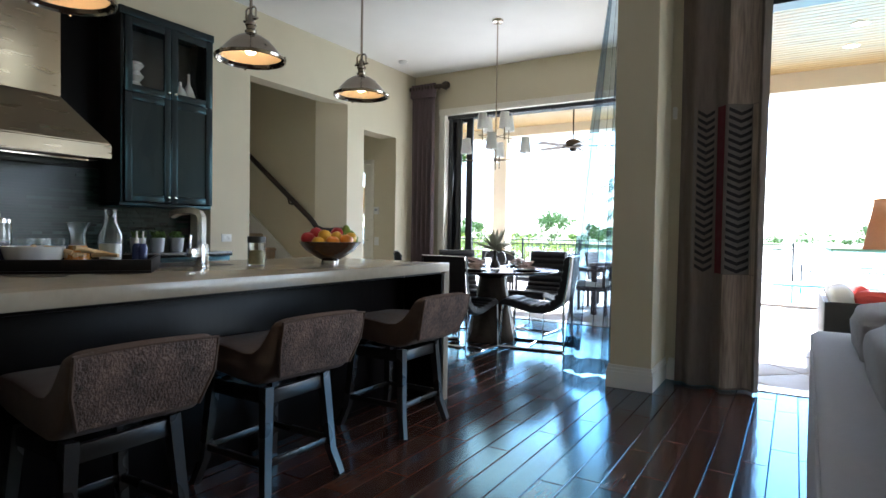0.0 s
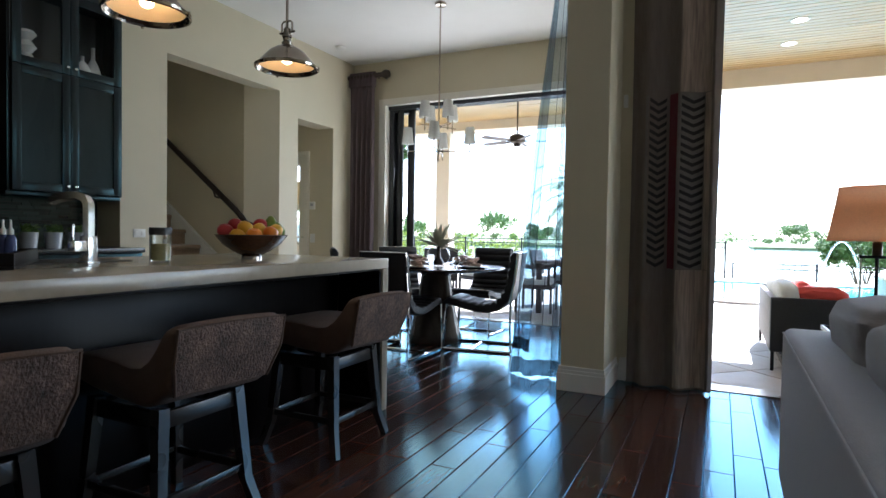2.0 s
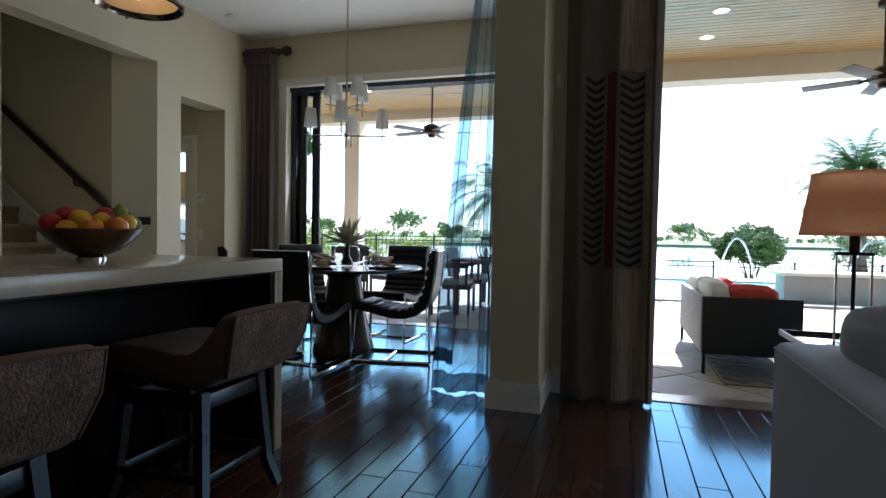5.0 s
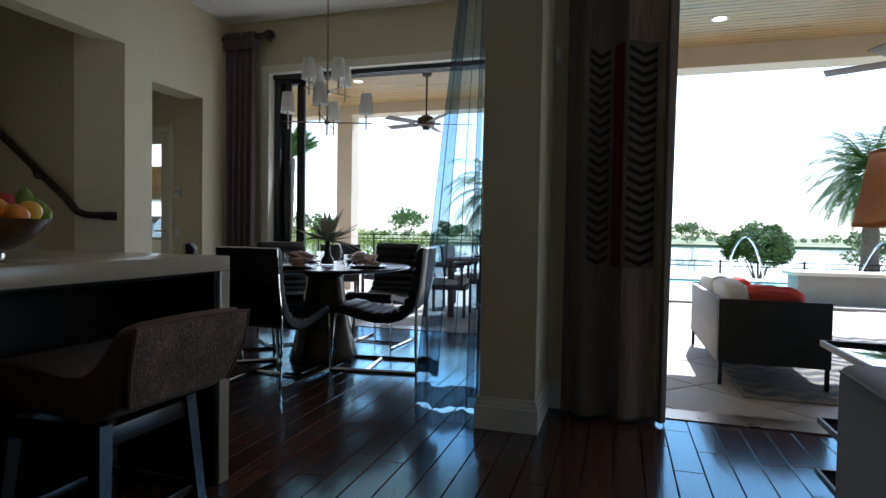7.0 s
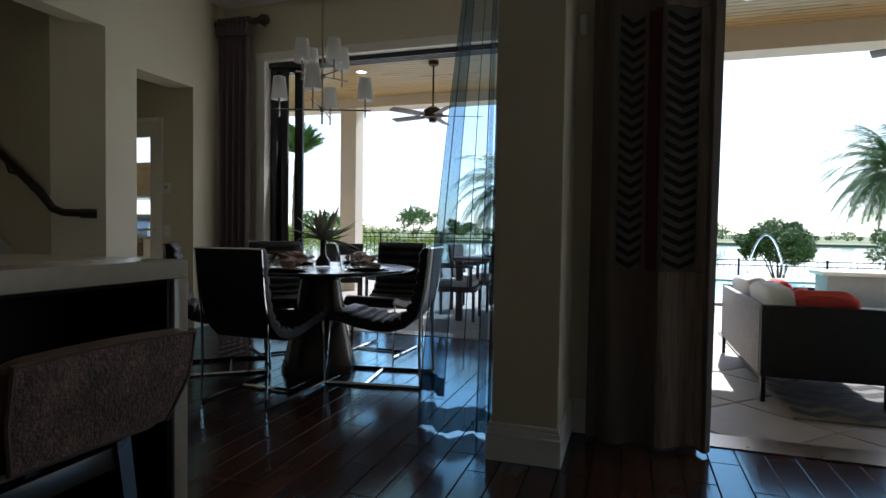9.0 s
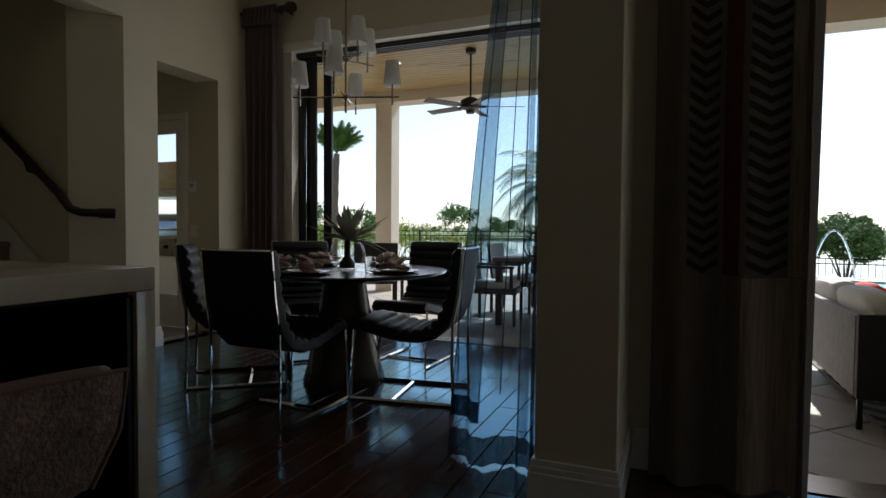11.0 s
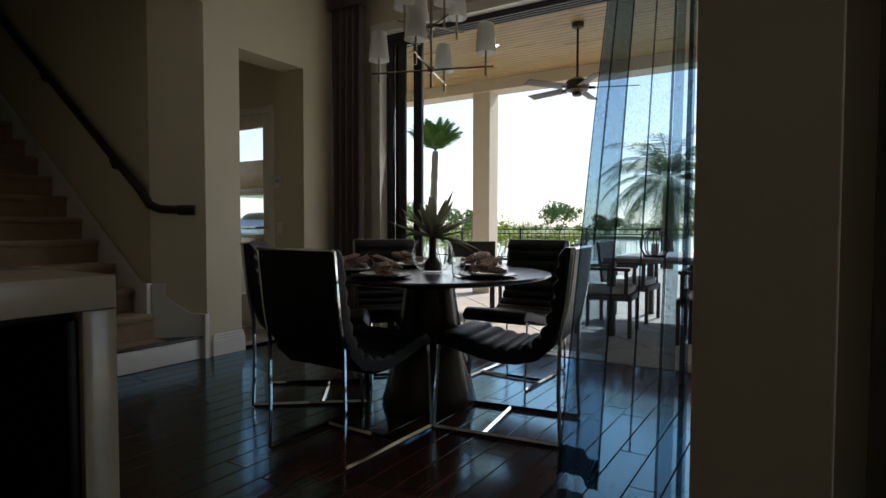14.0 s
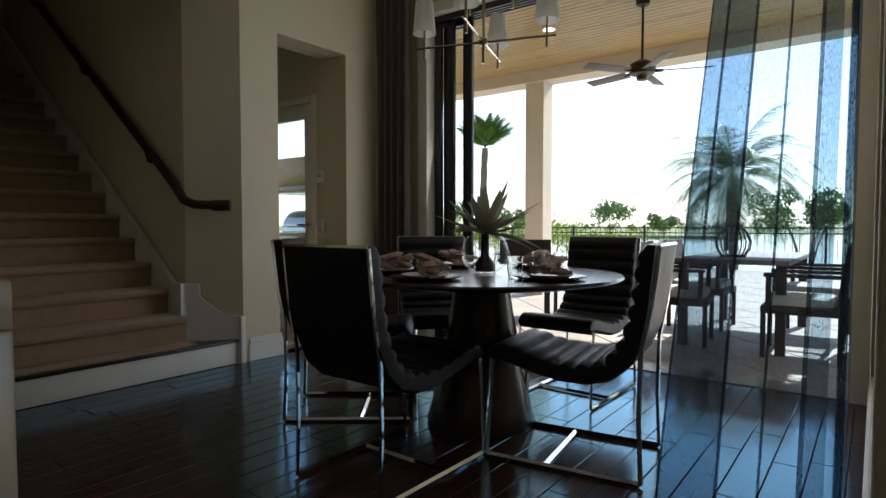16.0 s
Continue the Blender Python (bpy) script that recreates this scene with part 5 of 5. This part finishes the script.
for x in (0.02, 0.68):
    for y in (0.02, 1.58):
        part("leg", box(x - 0.013, x + 0.013, y - 0.013, y + 0.013, 0, 0.16, 0.002), BLACK, lounge)
for k in range(2):
    c1 = puff(0.62, 0.73, 0.17, 0.35, 12)
    c1.transform(Matrix.Translation((0.37, 0.43 + 0.74 * k, 0.345)))
    part("seat_cushion", c1, WHITEC, lounge)
    c2 = puff(0.18, 0.70, 0.34, 0.45, 12, 0.08, k)
    c2.transform(Matrix.Translation((0.15, 0.42 + 0.74 * k, 0.55)) @ pose(0, 0, 0, 0, -10))
    part("back_cushion", c2, WHITEC, lounge)
for k, (x, y, a) in enumerate(((0.34, 0.28, -10), (0.38, 0.17, 72), (0.36, 1.10, 8))):
    pl = link("throw_pillow", puff(0.13, 0.40, 0.32, 0.5, 12, 0.1, 3 + k), REDC)
    pl.matrix_basis = pose(2.265 + x, 9.975 + y, 0.527, 0, -28, a)
    tagged(pl, "coral red throw pillow on the outdoor sofa", "pillow", "red pillows")
rug = thing("outdoor_rug", "black and cream zigzag outdoor rug on the patio", "rug", pose(2.38, 9.66, -0.018))
part("rug_base", box(0, 2.3, 0, 3.0, 0, 0.010, 0.002), RUGL, rug)
zz = bmesh.new()
for r in range(15):
    for k in range(20):
        x0, y0 = k * 0.113 + 0.02, r * 0.193 + 0.03
        s = 1 if k % 2 else -1
        q = [zz.verts.new((x0, y0 + 0.045 - s * 0.045, 0.0125)), zz.verts.new((x0 + 0.113, y0 + 0.045 + s * 0.045, 0.0125)), zz.verts.new((x0 + 0.113, y0 + 0.145 + s * 0.045, 0.0125)), zz.verts.new((x0, y0 + 0.145 - s * 0.045, 0.0125))]
        zz.faces.new(q)
tagged(part("zigzag", zz, RUGD, rug, "black zigzag stripes"), kind="stuff")


def patio_chair(m, cushion=WHITEC):
    c = thing("patio_chair", "dark wicker outdoor dining armchair with pale seat cushion", "chair", m, "patio dining chairs")
    part("back", sheet(lambda u, v: ((u - 0.5) * 0.54, -0.24 - 0.06 * v - 0.02 * math.sin(u * 3.14), 0.40 + 0.46 * v), 10, 6, 0.03), WICKER, c)
    part("seat", box(-0.27, 0.27, -0.25, 0.27, 0.34, 0.40, 0.01), WICKER, c)
    cu = puff(0.50, 0.48, 0.08, 0.35, 10)
    cu.transform(Matrix.Translation((0, 0.01, 0.435)))
    part("seat_cushion", cu, cushion, c)
    for sx in (-1, 1):
        part("arm", box(sx * 0.27 - 0.02, sx * 0.27 + 0.02, -0.27, 0.25, 0.62, 0.65, 0.006), WICKER, c)
        part("arm_post", box(sx * 0.27 - 0.016, sx * 0.27 + 0.016, 0.20, 0.235, 0.38, 0.62, 0.004), WICKER, c)
        for y in (-0.24, 0.25):
            part("leg", box(sx * 0.25 - 0.017, sx * 0.25 + 0.017, y - 0.017, y + 0.017, 0, 0.345, 0.003), WICKER, c)
    return c


pt = thing("patio_table", "long dark outdoor dining table", "table", pose(-0.05, 13.2, -0.018))
part("tabletop", box(-0.42, 0.42, -0.9, 0.9, 0.70, 0.74, 0.006), WICKERL, pt, "pale grey table top")
for x in (-0.36, 0.36):
    for y in (-0.82, 0.82):
        part("leg", box(x - 0.035, x + 0.035, y - 0.035, y + 0.035, 0, 0.70, 0.004), WICKER, pt)
pch = patio_chair(pose(-0.50, 12.55, -0.018, 0, 0, -84))
for x, y, a in ((0.45, 12.5, 92), (-0.52, 13.5, -92), (0.45, 13.55, 88), (-2.25, 12.95, 30), (-1.75, 13.5, 60)):
    copy_thing(pch, pose(x, y, -0.018, 0, 0, a))
ln = thing("lantern", "round dark metal candle lantern on the patio table", "lantern", pose(-0.1, 12.75, 0.722))
part("lantern_base", lathe([(0, 0), (0.10, 0), (0.11, 0.02), (0, 0.025)], 20), BLACK, ln)
for k in range(10):
    a = k * 0.628
    part("rib", tube([(0.10 * math.cos(a) * w, 0.10 * math.sin(a) * w, z) for w, z in ((1, 0.02), (1.35, 0.08), (1.4, 0.14), (1.1, 0.21), (0.7, 0.25))], 0.006, 6), BLACK, ln)
part("collar", lathe([(0.06, 0.25), (0.075, 0.255), (0.075, 0.28), (0.06, 0.28), (0.06, 0.25)], 20), BLACK, ln)
part("candle", lathe([(0, 0.02), (0.035, 0.02), (0.035, 0.13), (0, 0.13)], 16), CERAMIC, ln)


def ceiling_fan(x, y, turn, ztop=3.268):
    f = thing("ceiling_fan", "dark bronze five-blade ceiling fan hung from the porch ceiling", "fan", pose(x, y, 0, 0, 0, turn), "porch ceiling fans")
    part("mount", lathe([(0, ztop - 0.001), (0.07, ztop - 0.001), (0.065, ztop - 0.05), (0.02, ztop - 0.07), (0, ztop - 0.07)], 24), BRONZE, f)
    part("downrod", tube([(0, 0, ztop - 0.06), (0, 0, 2.66)], 0.013, 10), BRONZE, f)
    part("motor", lathe([(0, 2.68), (0.05, 2.67), (0.12, 2.63), (0.135, 2.58), (0.12, 2.53), (0.06, 2.51), (0.05, 2.47), (0, 2.46)], 28), BRONZE, f)
    for k in range(5):
        a = k * 72
        b = box(0.17, 0.66, -0.065, 0.065, -0.004, 0.004, 0.003)
        b.transform(pose(0, 0, 2.555, 0, 0, a) @ pose(0, 0, 0, 12))
        part("blade", b, PORCHBLADE, f)
        part("blade_arm", tube([pose(0, 0, 0, 0, 0, a) @ Vector((0.10, 0, 2.555)), pose(0, 0, 0, 0, 0, a) @ Vector((0.20, 0, 2.555))], 0.016, 6), BRONZE, f)
    return f


PORCHBLADE = mat("grey_fan_blade", (0.16, 0.14, 0.13), 0.5, vary=0.2)
ceiling_fan(-1.05, 13.2, 20)
ceiling_fan(3.95, 11.4, 10)
for x, y in ((2.535, 11.27), (2.51, 12.04), (-1.3, 12.1), (-0.1, 11.9), (4.0, 10.0), (-2.2, 13.4)):
    dn = thing("porch_downlight", "round recessed downlight in the porch ceiling", "downlight", pose(x, y, 3.268), "porch downlights")
    part("trim_ring", lathe([(0.085, -0.001), (0.083, -0.008), (0.065, -0.006), (0.064, -0.001), (0.085, -0.001)], 24), PLASTIC, dn)
    part("lens", lathe([(0, -0.003), (0.064, -0.003), (0.064, -0.001), (0, -0.001)], 24), CAN, dn, "glowing lens")

# outdoor kitchen seen through the hall door
gk = thing("grill_island", "stucco outdoor kitchen with a steel barbecue grill", "grill", pose(-5.45, 12.35, 0))
part("counter_base", box(-1.2, 1.2, 0, 0.75, -0.04, 0.86, 0.01), STUCCO, gk)
part("counter_top", box(-1.25, 1.25, -0.04, 0.78, 0.86, 0.90, 0.005), STONE, gk)
part("grill_front", box(-0.4, 0.4, -0.05, 0.0, 0.62, 0.86, 0.006), STEEL, gk)
part("grill_lid", tube([(-0.4, 0.36, 0.92), (0.4, 0.36, 0.92)], 0.30, 24), GRILLB, gk, "rounded steel grill lid")
part("lid_handle", tube([(-0.33, 0.02, 1.0), (0.33, 0.02, 1.0)], 0.014, 10), CHROME, gk)
for k in range(4):
    part("control_knob", lathe([(0, 0.05), (0.024, 0.045), (0.028, 0), (0, 0)], 14, Matrix.Translation((-0.27 + 0.18 * k, -0.05, 0.75)) @ pose(0, 0, 0, 90)), BLACK, gk)
part("vent_hood", box(-0.75, 0.75, 0.1, 0.9, 1.55, 1.95, 0.02), PLANKC, gk, "brown panelled vent hood")
part("vent_trim", box(-0.8, 0.8, 0.05, 0.92, 1.46, 1.55, 0.01), STONE, gk)

# ---- pool and garden ----
pool = thing("swimming_pool", "turquoise swimming pool with stone coping", "pool", pose(0, 0, 0))
part("water", box(1.6, 9.4, 15.6, 20.4, -0.05, -0.01), POOLW, pool, "turquoise pool water")
for a in ((1.3, 9.7, 15.3, 15.6), (1.3, 9.7, 20.4, 20.75), (1.3, 1.6, 15.6, 20.4), (9.4, 9.7, 15.6, 20.4)):
    part("coping", box(*a, -0.06, 0.02, 0.01), PAVER, pool)
sw2 = thing("raised_pool_wall", "raised grey stone spa wall beside the pool", "wall")
part("wall_body", box(4.3, 9.2, 15.9, 16.5, -0.03, 0.44, 0.01), PAVER, sw2)
part("wall_cap", box(4.22, 9.28, 15.84, 16.56, 0.44, 0.50, 0.012), STUCCO, sw2)
for x0, y0, dx in ((4.9, 20.9, -1.0), (6.8, 20.9, 1.0), (9.0, 20.6, -1.6)):
    jp = [(x0 + dx * f, y0 - 0.8 * f, 0.05 + 3.2 * f * (1 - f) * 1.25) for f in [k / 12 for k in range(13)]]
    tagged(link("water_jet", tube(jp, 0.022, 8), clear_mat("jet_water", (0.95, 0.98, 1.0), 0.05, 1.33)), "arching clear water jet falling into the pool", "water jet", "pool jets")


def fence(x0, x1, y, low=0.12, high=0.95):
    f = thing("fence", "low black metal picket fence at the garden edge", "fence", pose(x0, y, 0))
    n = int((x1 - x0) / 2.0)
    for k in range(n + 1):
        part("post", box(k * 2.0 - 0.025, k * 2.0 + 0.025, -0.025, 0.025, -0.32, high + 0.05, 0.003), BLACK, f)
    for z in (low, high - 0.13, high):
        part("rail", box(0, n * 2.0, -0.012, 0.012, z - 0.012, z + 0.012), BLACK, f)
    bm1 = box(-0.005, 0.005, -0.005, 0.005, low, high)
    one = bpy.data.meshes.new("picket")
    bm1.to_mesh(one)
    bm1.free()
    one.materials.append(BLACK)
    for k in range(n * 14):
        ob = new("picket", one)
        ob.parent = f
        ob.location = ((k + 0.5) * 2.0 / 14, 0, 0)


fence(-16, 2, 22.6)
fence(2.2, 18.2, 22.6, -0.22, 0.38)


def leaf_mass(rnd, count, size, centres):
    vs, fs = [], []
    for k in range(count):
        c, rad = centres[rnd.randrange(len(centres))]
        d = Vector((rnd.gauss(0, 1), rnd.gauss(0, 1), rnd.gauss(0, 1))).normalized() * rad * rnd.uniform(0.55, 1.05)
        p = Vector(c) + Vector((d.x, d.y, d.z * 0.8))
        u = Vector((rnd.gauss(0, 1), rnd.gauss(0, 1), rnd.gauss(0, 1))).normalized() * size * rnd.uniform(0.6, 1.3)
        w = u.orthogonal().normalized() * size * 0.4
        i = len(vs)
        vs += [p - u, p + w, p + u, p - w]
        fs.append((i, i + 1, i + 2, i + 3))
    return vs, fs


def mesh_part(name, vs, fs, material, parent, label=""):
    me = bpy.data.meshes.new(name)
    me.from_pydata([tuple(v) for v in vs], [], fs)
    me.materials.append(material)
    ob = new(name, me)
    ob.parent = parent
    if label:
        ob["label"] = label
    return ob


def bush(name, label, category, x, y, z, hh, w, seed, material, leaves=2600, size=0.06, stems=5):
    rnd = random.Random(seed)
    t = thing(name, label, category, pose(x, y, z))
    cs = []
    for k in range(stems):
        a = 6.28 * k / stems + rnd.uniform(-0.3, 0.3)
        tip = (w * 0.38 * math.cos(a) * rnd.uniform(0.5, 1), w * 0.38 * math.sin(a), hh * rnd.uniform(0.6, 0.9))
        part("trunk", tube([(0.05 * math.cos(a), 0.05 * math.sin(a), -0.05), (tip[0] * 0.45, tip[1] * 0.45, tip[2] * 0.5), tip], 0.03 * hh / 2, 6, 0.008), BARK, t)
        for j in range(3):
            cs.append(((tip[0] + rnd.uniform(-0.15, 0.15) * w, tip[1] + rnd.uniform(-0.15, 0.15) * w, tip[2] + rnd.uniform(-0.18, 0.12) * hh), w * rnd.uniform(0.10, 0.20)))
    vs, fs = leaf_mass(rnd, leaves, size, cs)
    mesh_part("crown", vs, fs, material, t)
    return t


def palm(x, y, z, hh, rtrunk, fronds, flen, seed, label, droop=1.0, lean=0.0, low=-0.4):
    rnd = random.Random(seed)
    t = thing("palm_tree", label, "palm tree", pose(x, y, z))
    pts = [(lean * f * f, 0, hh * f) for f in [k / 14 for k in range(15)]]
    tb2 = tube(pts, rtrunk * 1.15, 12, rtrunk * 0.85)
    for k, v in enumerate(tb2.verts):
        ring = k // 12
        s = 1.0 + (0.10 if ring % 2 else -0.04)
        c = Vector(pts[min(ring, 14)])
        v.co = c + (v.co - c) * s
    part("trunk", tb2, BARK, t)
    top = Vector(pts[-1])
    for k in range(fronds):
        az = 2.399 * k + rnd.uniform(-0.2, 0.2)
        el = 1.25 - (1.25 - low) * (k / fronds) + rnd.uniform(-0.1, 0.1)
        vs, fs = [], []
        p, d = Vector((0, 0, 0)), Vector((math.cos(el), 0, math.sin(el)))
        seg = 16
        for i in range(seg):
            q = p + d * flen / seg
            i0 = len(vs)
            vs += [p + Vector((0, 0.012, 0)), p - Vector((0, 0.012, 0)), q - Vector((0, 0.009, 0)), q + Vector((0, 0.009, 0))]
            fs.append((i0, i0 + 1, i0 + 2, i0 + 3))
            f = i / seg
            if f > 0.12:
                ll = flen * 0.26 * math.sin(math.pi * min(1, f * 0.85 + 0.15)) + 0.05
                for s in (-1, 1):
                    for h2 in (0.0, 0.33, 0.66):
                        o = p + (q - p) * h2
                        tip = o + (d * 0.75 + Vector((0, s * 0.8, -0.35 - 0.2 * rnd.random()))).normalized() * ll * rnd.uniform(0.8, 1.1)
                        i0 = len(vs)
                        vs += [o, o + d * 0.035, tip]
                        fs.append((i0, i0 + 1, i0 + 2))
            p = q
            d = (d + Vector((0, 0, -0.075 * droop * (1 + f)))).normalized()
        m = Matrix.Translation(top) @ pose(0, 0, 0, 0, 0, math.degrees(az))
        mesh_part("frond", [m @ v for v in vs], fs, FROND, t)
    return t


palm(7.75, 22.9, -0.3, 2.98, 0.185, 64, 1.95, 3, "stout date palm with a full arching crown", 1.1)
palm(-2.8, 27.5, -0.4, 3.0, 0.18, 50, 2.8, 8, "feathery date palm near the lake edge", 1.2)
palm(-9.5, 23.2, -0.3, 3.85, 0.12, 56, 1.15, 11, "tall slender palm with a small tufted crown", 0.45, 0.1, 0.75)
bush("garden_tree", "round multi-stemmed green shrub behind the pool", "shrub", 5.52, 24.4, -0.35, 1.75, 2.15, 4, LEAF, 9000, 0.07, 9)
bush("garden_tree", "green shrub beside the date palm", "shrub", 8.3, 24.2, -0.35, 1.5, 1.8, 6, LEAF, 1800, 0.06)
bush("garden_tree", "dark green shrub near the lake palm", "shrub", -0.6, 25.5, -0.4, 2.2, 2.6, 7, LEAF, 2600, 0.07)
for k, (x, y, hh, w) in enumerate(((-11.5, 23.6, 1.6, 2.8), (-9.6, 24.0, 1.4, 2.6), (-7.6, 24.2, 1.5, 2.6), (-5.6, 24.6, 1.25, 2.6), (-13.8, 24.0, 2.2, 3.0))):
    bush("hedge_shrub", "bright yellow-green hedge shrub behind the fence", "shrub", x, y, -0.4, hh, w, 30 + k, LEAFY, 1800, 0.05, 6)

# far shore trees and houses
rnd = random.Random(77)
fvs, ffs = [], []
for k in range(150):
    x = -190 + 380 * (k / 149) + rnd.uniform(-2, 2)
    r = rnd.uniform(1.0, 2.6) * (1.6 if rnd.random() < 0.12 else 1)
    a, b = leaf_mass(rnd, 60, 0.55, [((x, 212 + rnd.uniform(0, 8), -0.4 + r * 0.8), r)])
    n0 = len(fvs)
    fvs += a
    ffs += [tuple(i + n0 for i in q) for q in b]
fw = bpy.data.meshes.new("far_woods")
fw.from_pydata([tuple(v) for v in fvs], [], ffs)
fw.materials.append(LEAF)
tagged(new("far_woods", fw), "low line of trees along the far shore", "trees", kind="stuff")
for x, y, hh, w, s in ((-42, 120, 7.5, 8.5, 1), (-33, 125, 4.5, 6.5, 2), (17, 150, 5.5, 9, 3), (-78, 118, 8, 10, 4), (-62, 118, 6, 9, 5)):
    bush("shore_tree", "broad green tree on the far bank", "tree", x, y, -1.3, hh, w, s + 50, LEAF, 1500, 0.35, 6)
mb = bmesh.new()
for a in ((-140, -20, 112, 140), (8, 60, 140, 165), (75, 160, 150, 170)):
    box(a[0], a[1], a[2], a[3], -1.3, -0.55, 0.2, 2, bm=mb)
structure("marsh_bank", mb, FARLAND, "low grassy banks across the lake")

# ---- pieces: backsplash tiles, pavers, floor boards ----
def shared(bm, name, material):
    me = bpy.data.meshes.new(name)
    bmesh.ops.recalc_face_normals(bm, faces=bm.faces[:])
    bm.to_mesh(me)
    bm.free()
    me.materials.append(material)
    return me


def slab(lx, ly, lz, bev):
    b = box(-lx / 2, lx / 2, -ly / 2, ly / 2, -lz, 0)
    top = [e for e in b.edges if all(v.co.z > -1e-6 for v in e.verts)]
    bmesh.ops.bevel(b, geom=top, offset=bev, segments=1, affect="EDGES")
    return b


splash = structure("backsplash", box(-3.06, -3.052, 3.0, 7.735, 0.92, 1.62), JOINT, "dark glass mosaic backsplash")
rnd = random.Random(9)
rest = bmesh.new()
tile_me = [shared(box(0, 0.006, 0, w, 0, 0.021), "tile", TILE) for w in (0.07, 0.12, 0.17)]
count = 0
for r in range(30):
    y = 5.1 + rnd.uniform(-0.1, 0)
    while y < 7.70:
        k = rnd.randrange(3)
        w = (0.07, 0.12, 0.17)[k]
        if y + w > 7.73:
            break
        z = 0.924 + r * 0.023
        if r % 3 == 0 and y > 6.3 and count < 300 or (y > 6.75 and count < 300):
            ob = new("tile", tile_me[k])
            ob.parent = splash
            ob.location = (-3.052, y, z)
            count += 1
        else:
            box(-3.052, -3.046 + rnd.uniform(0, 0.001), y, y + w, z, z + 0.021, bm=rest)
        y += w + 0.003
rt = link("tile_field", rest, TILE, splash, smooth=False)
rt["kind"] = "stuff"

patio = structure("patio", box(-6.8, 9.4, 21.6, 22.0, -0.1, -0.022), PAVER, "diagonal stone paver patio")
pm = shared(slab(0.592, 0.592, 0.03, 0.006), "paver", PAVER)
pr2 = bmesh.new()
q = math.sqrt(0.5)
count = 0
for i in range(-22, 40):
    for j in range(-30, 34):
        x, y = (i - j) * 0.6 * q, 15 + (i + j) * 0.6 * q
        if not (-6.4 < x < 9.0 and (8.75 if x > 1.0 else 10.95) < y < 21.4):
            continue
        if 1.0 < x < 9.9 and 15.0 < y < 21.0:
            continue
        if count < 300 and y < 13.5 and -4.2 < x < 5.2:
            ob = new("paver", pm)
            ob.parent = patio
            ob.matrix_basis = pose(x, y, -0.02, 0, 0, 45)
            count += 1
        else:
            join(pr2, slab(0.592, 0.592, 0.03, 0.006), pose(x, y, -0.02, 0, 0, 45))
rr = link("paver_field", pr2, PAVER, patio, smooth=False)
rr["kind"] = "stuff"

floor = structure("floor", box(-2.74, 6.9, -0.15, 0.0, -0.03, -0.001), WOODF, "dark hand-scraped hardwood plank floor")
BW = 0.127
lens = (0.55, 0.80, 1.05, 1.30)
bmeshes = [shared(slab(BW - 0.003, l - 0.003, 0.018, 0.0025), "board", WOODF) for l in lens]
rest = bmesh.new()
count = 0
rnd = random.Random(4)
for i in range(76):
    x = -2.74 + (i + 0.5) * BW
    y = 0.0 - rnd.uniform(0, 0.9)
    yend = 11.19 if x < 0.99 else 8.96
    while y < yend:
        k = rnd.randrange(4)
        l = lens[k]
        cy = y + l / 2
        if y + l > yend:
            l = yend - y
            if l > 0.03:
                join(rest, slab(BW - 0.003, l - 0.003, 0.018, 0.0025), pose(x, y + l / 2, 0))
            break
        if count < 300 and -1.6 < x < 2.9 and 5.3 < cy < 10.8 and not (x < 0.0 and cy < 7.3):
            ob = new("board", bmeshes[k])
            ob.parent = floor
            ob.location = (x, cy, 0)
            count += 1
        elif x < 6.9 and cy > 0:
            join(rest, slab(BW - 0.003, l - 0.003, 0.018, 0.0025), pose(x, cy, 0))
        y += l
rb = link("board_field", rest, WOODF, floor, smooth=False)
rb["kind"] = "stuff"
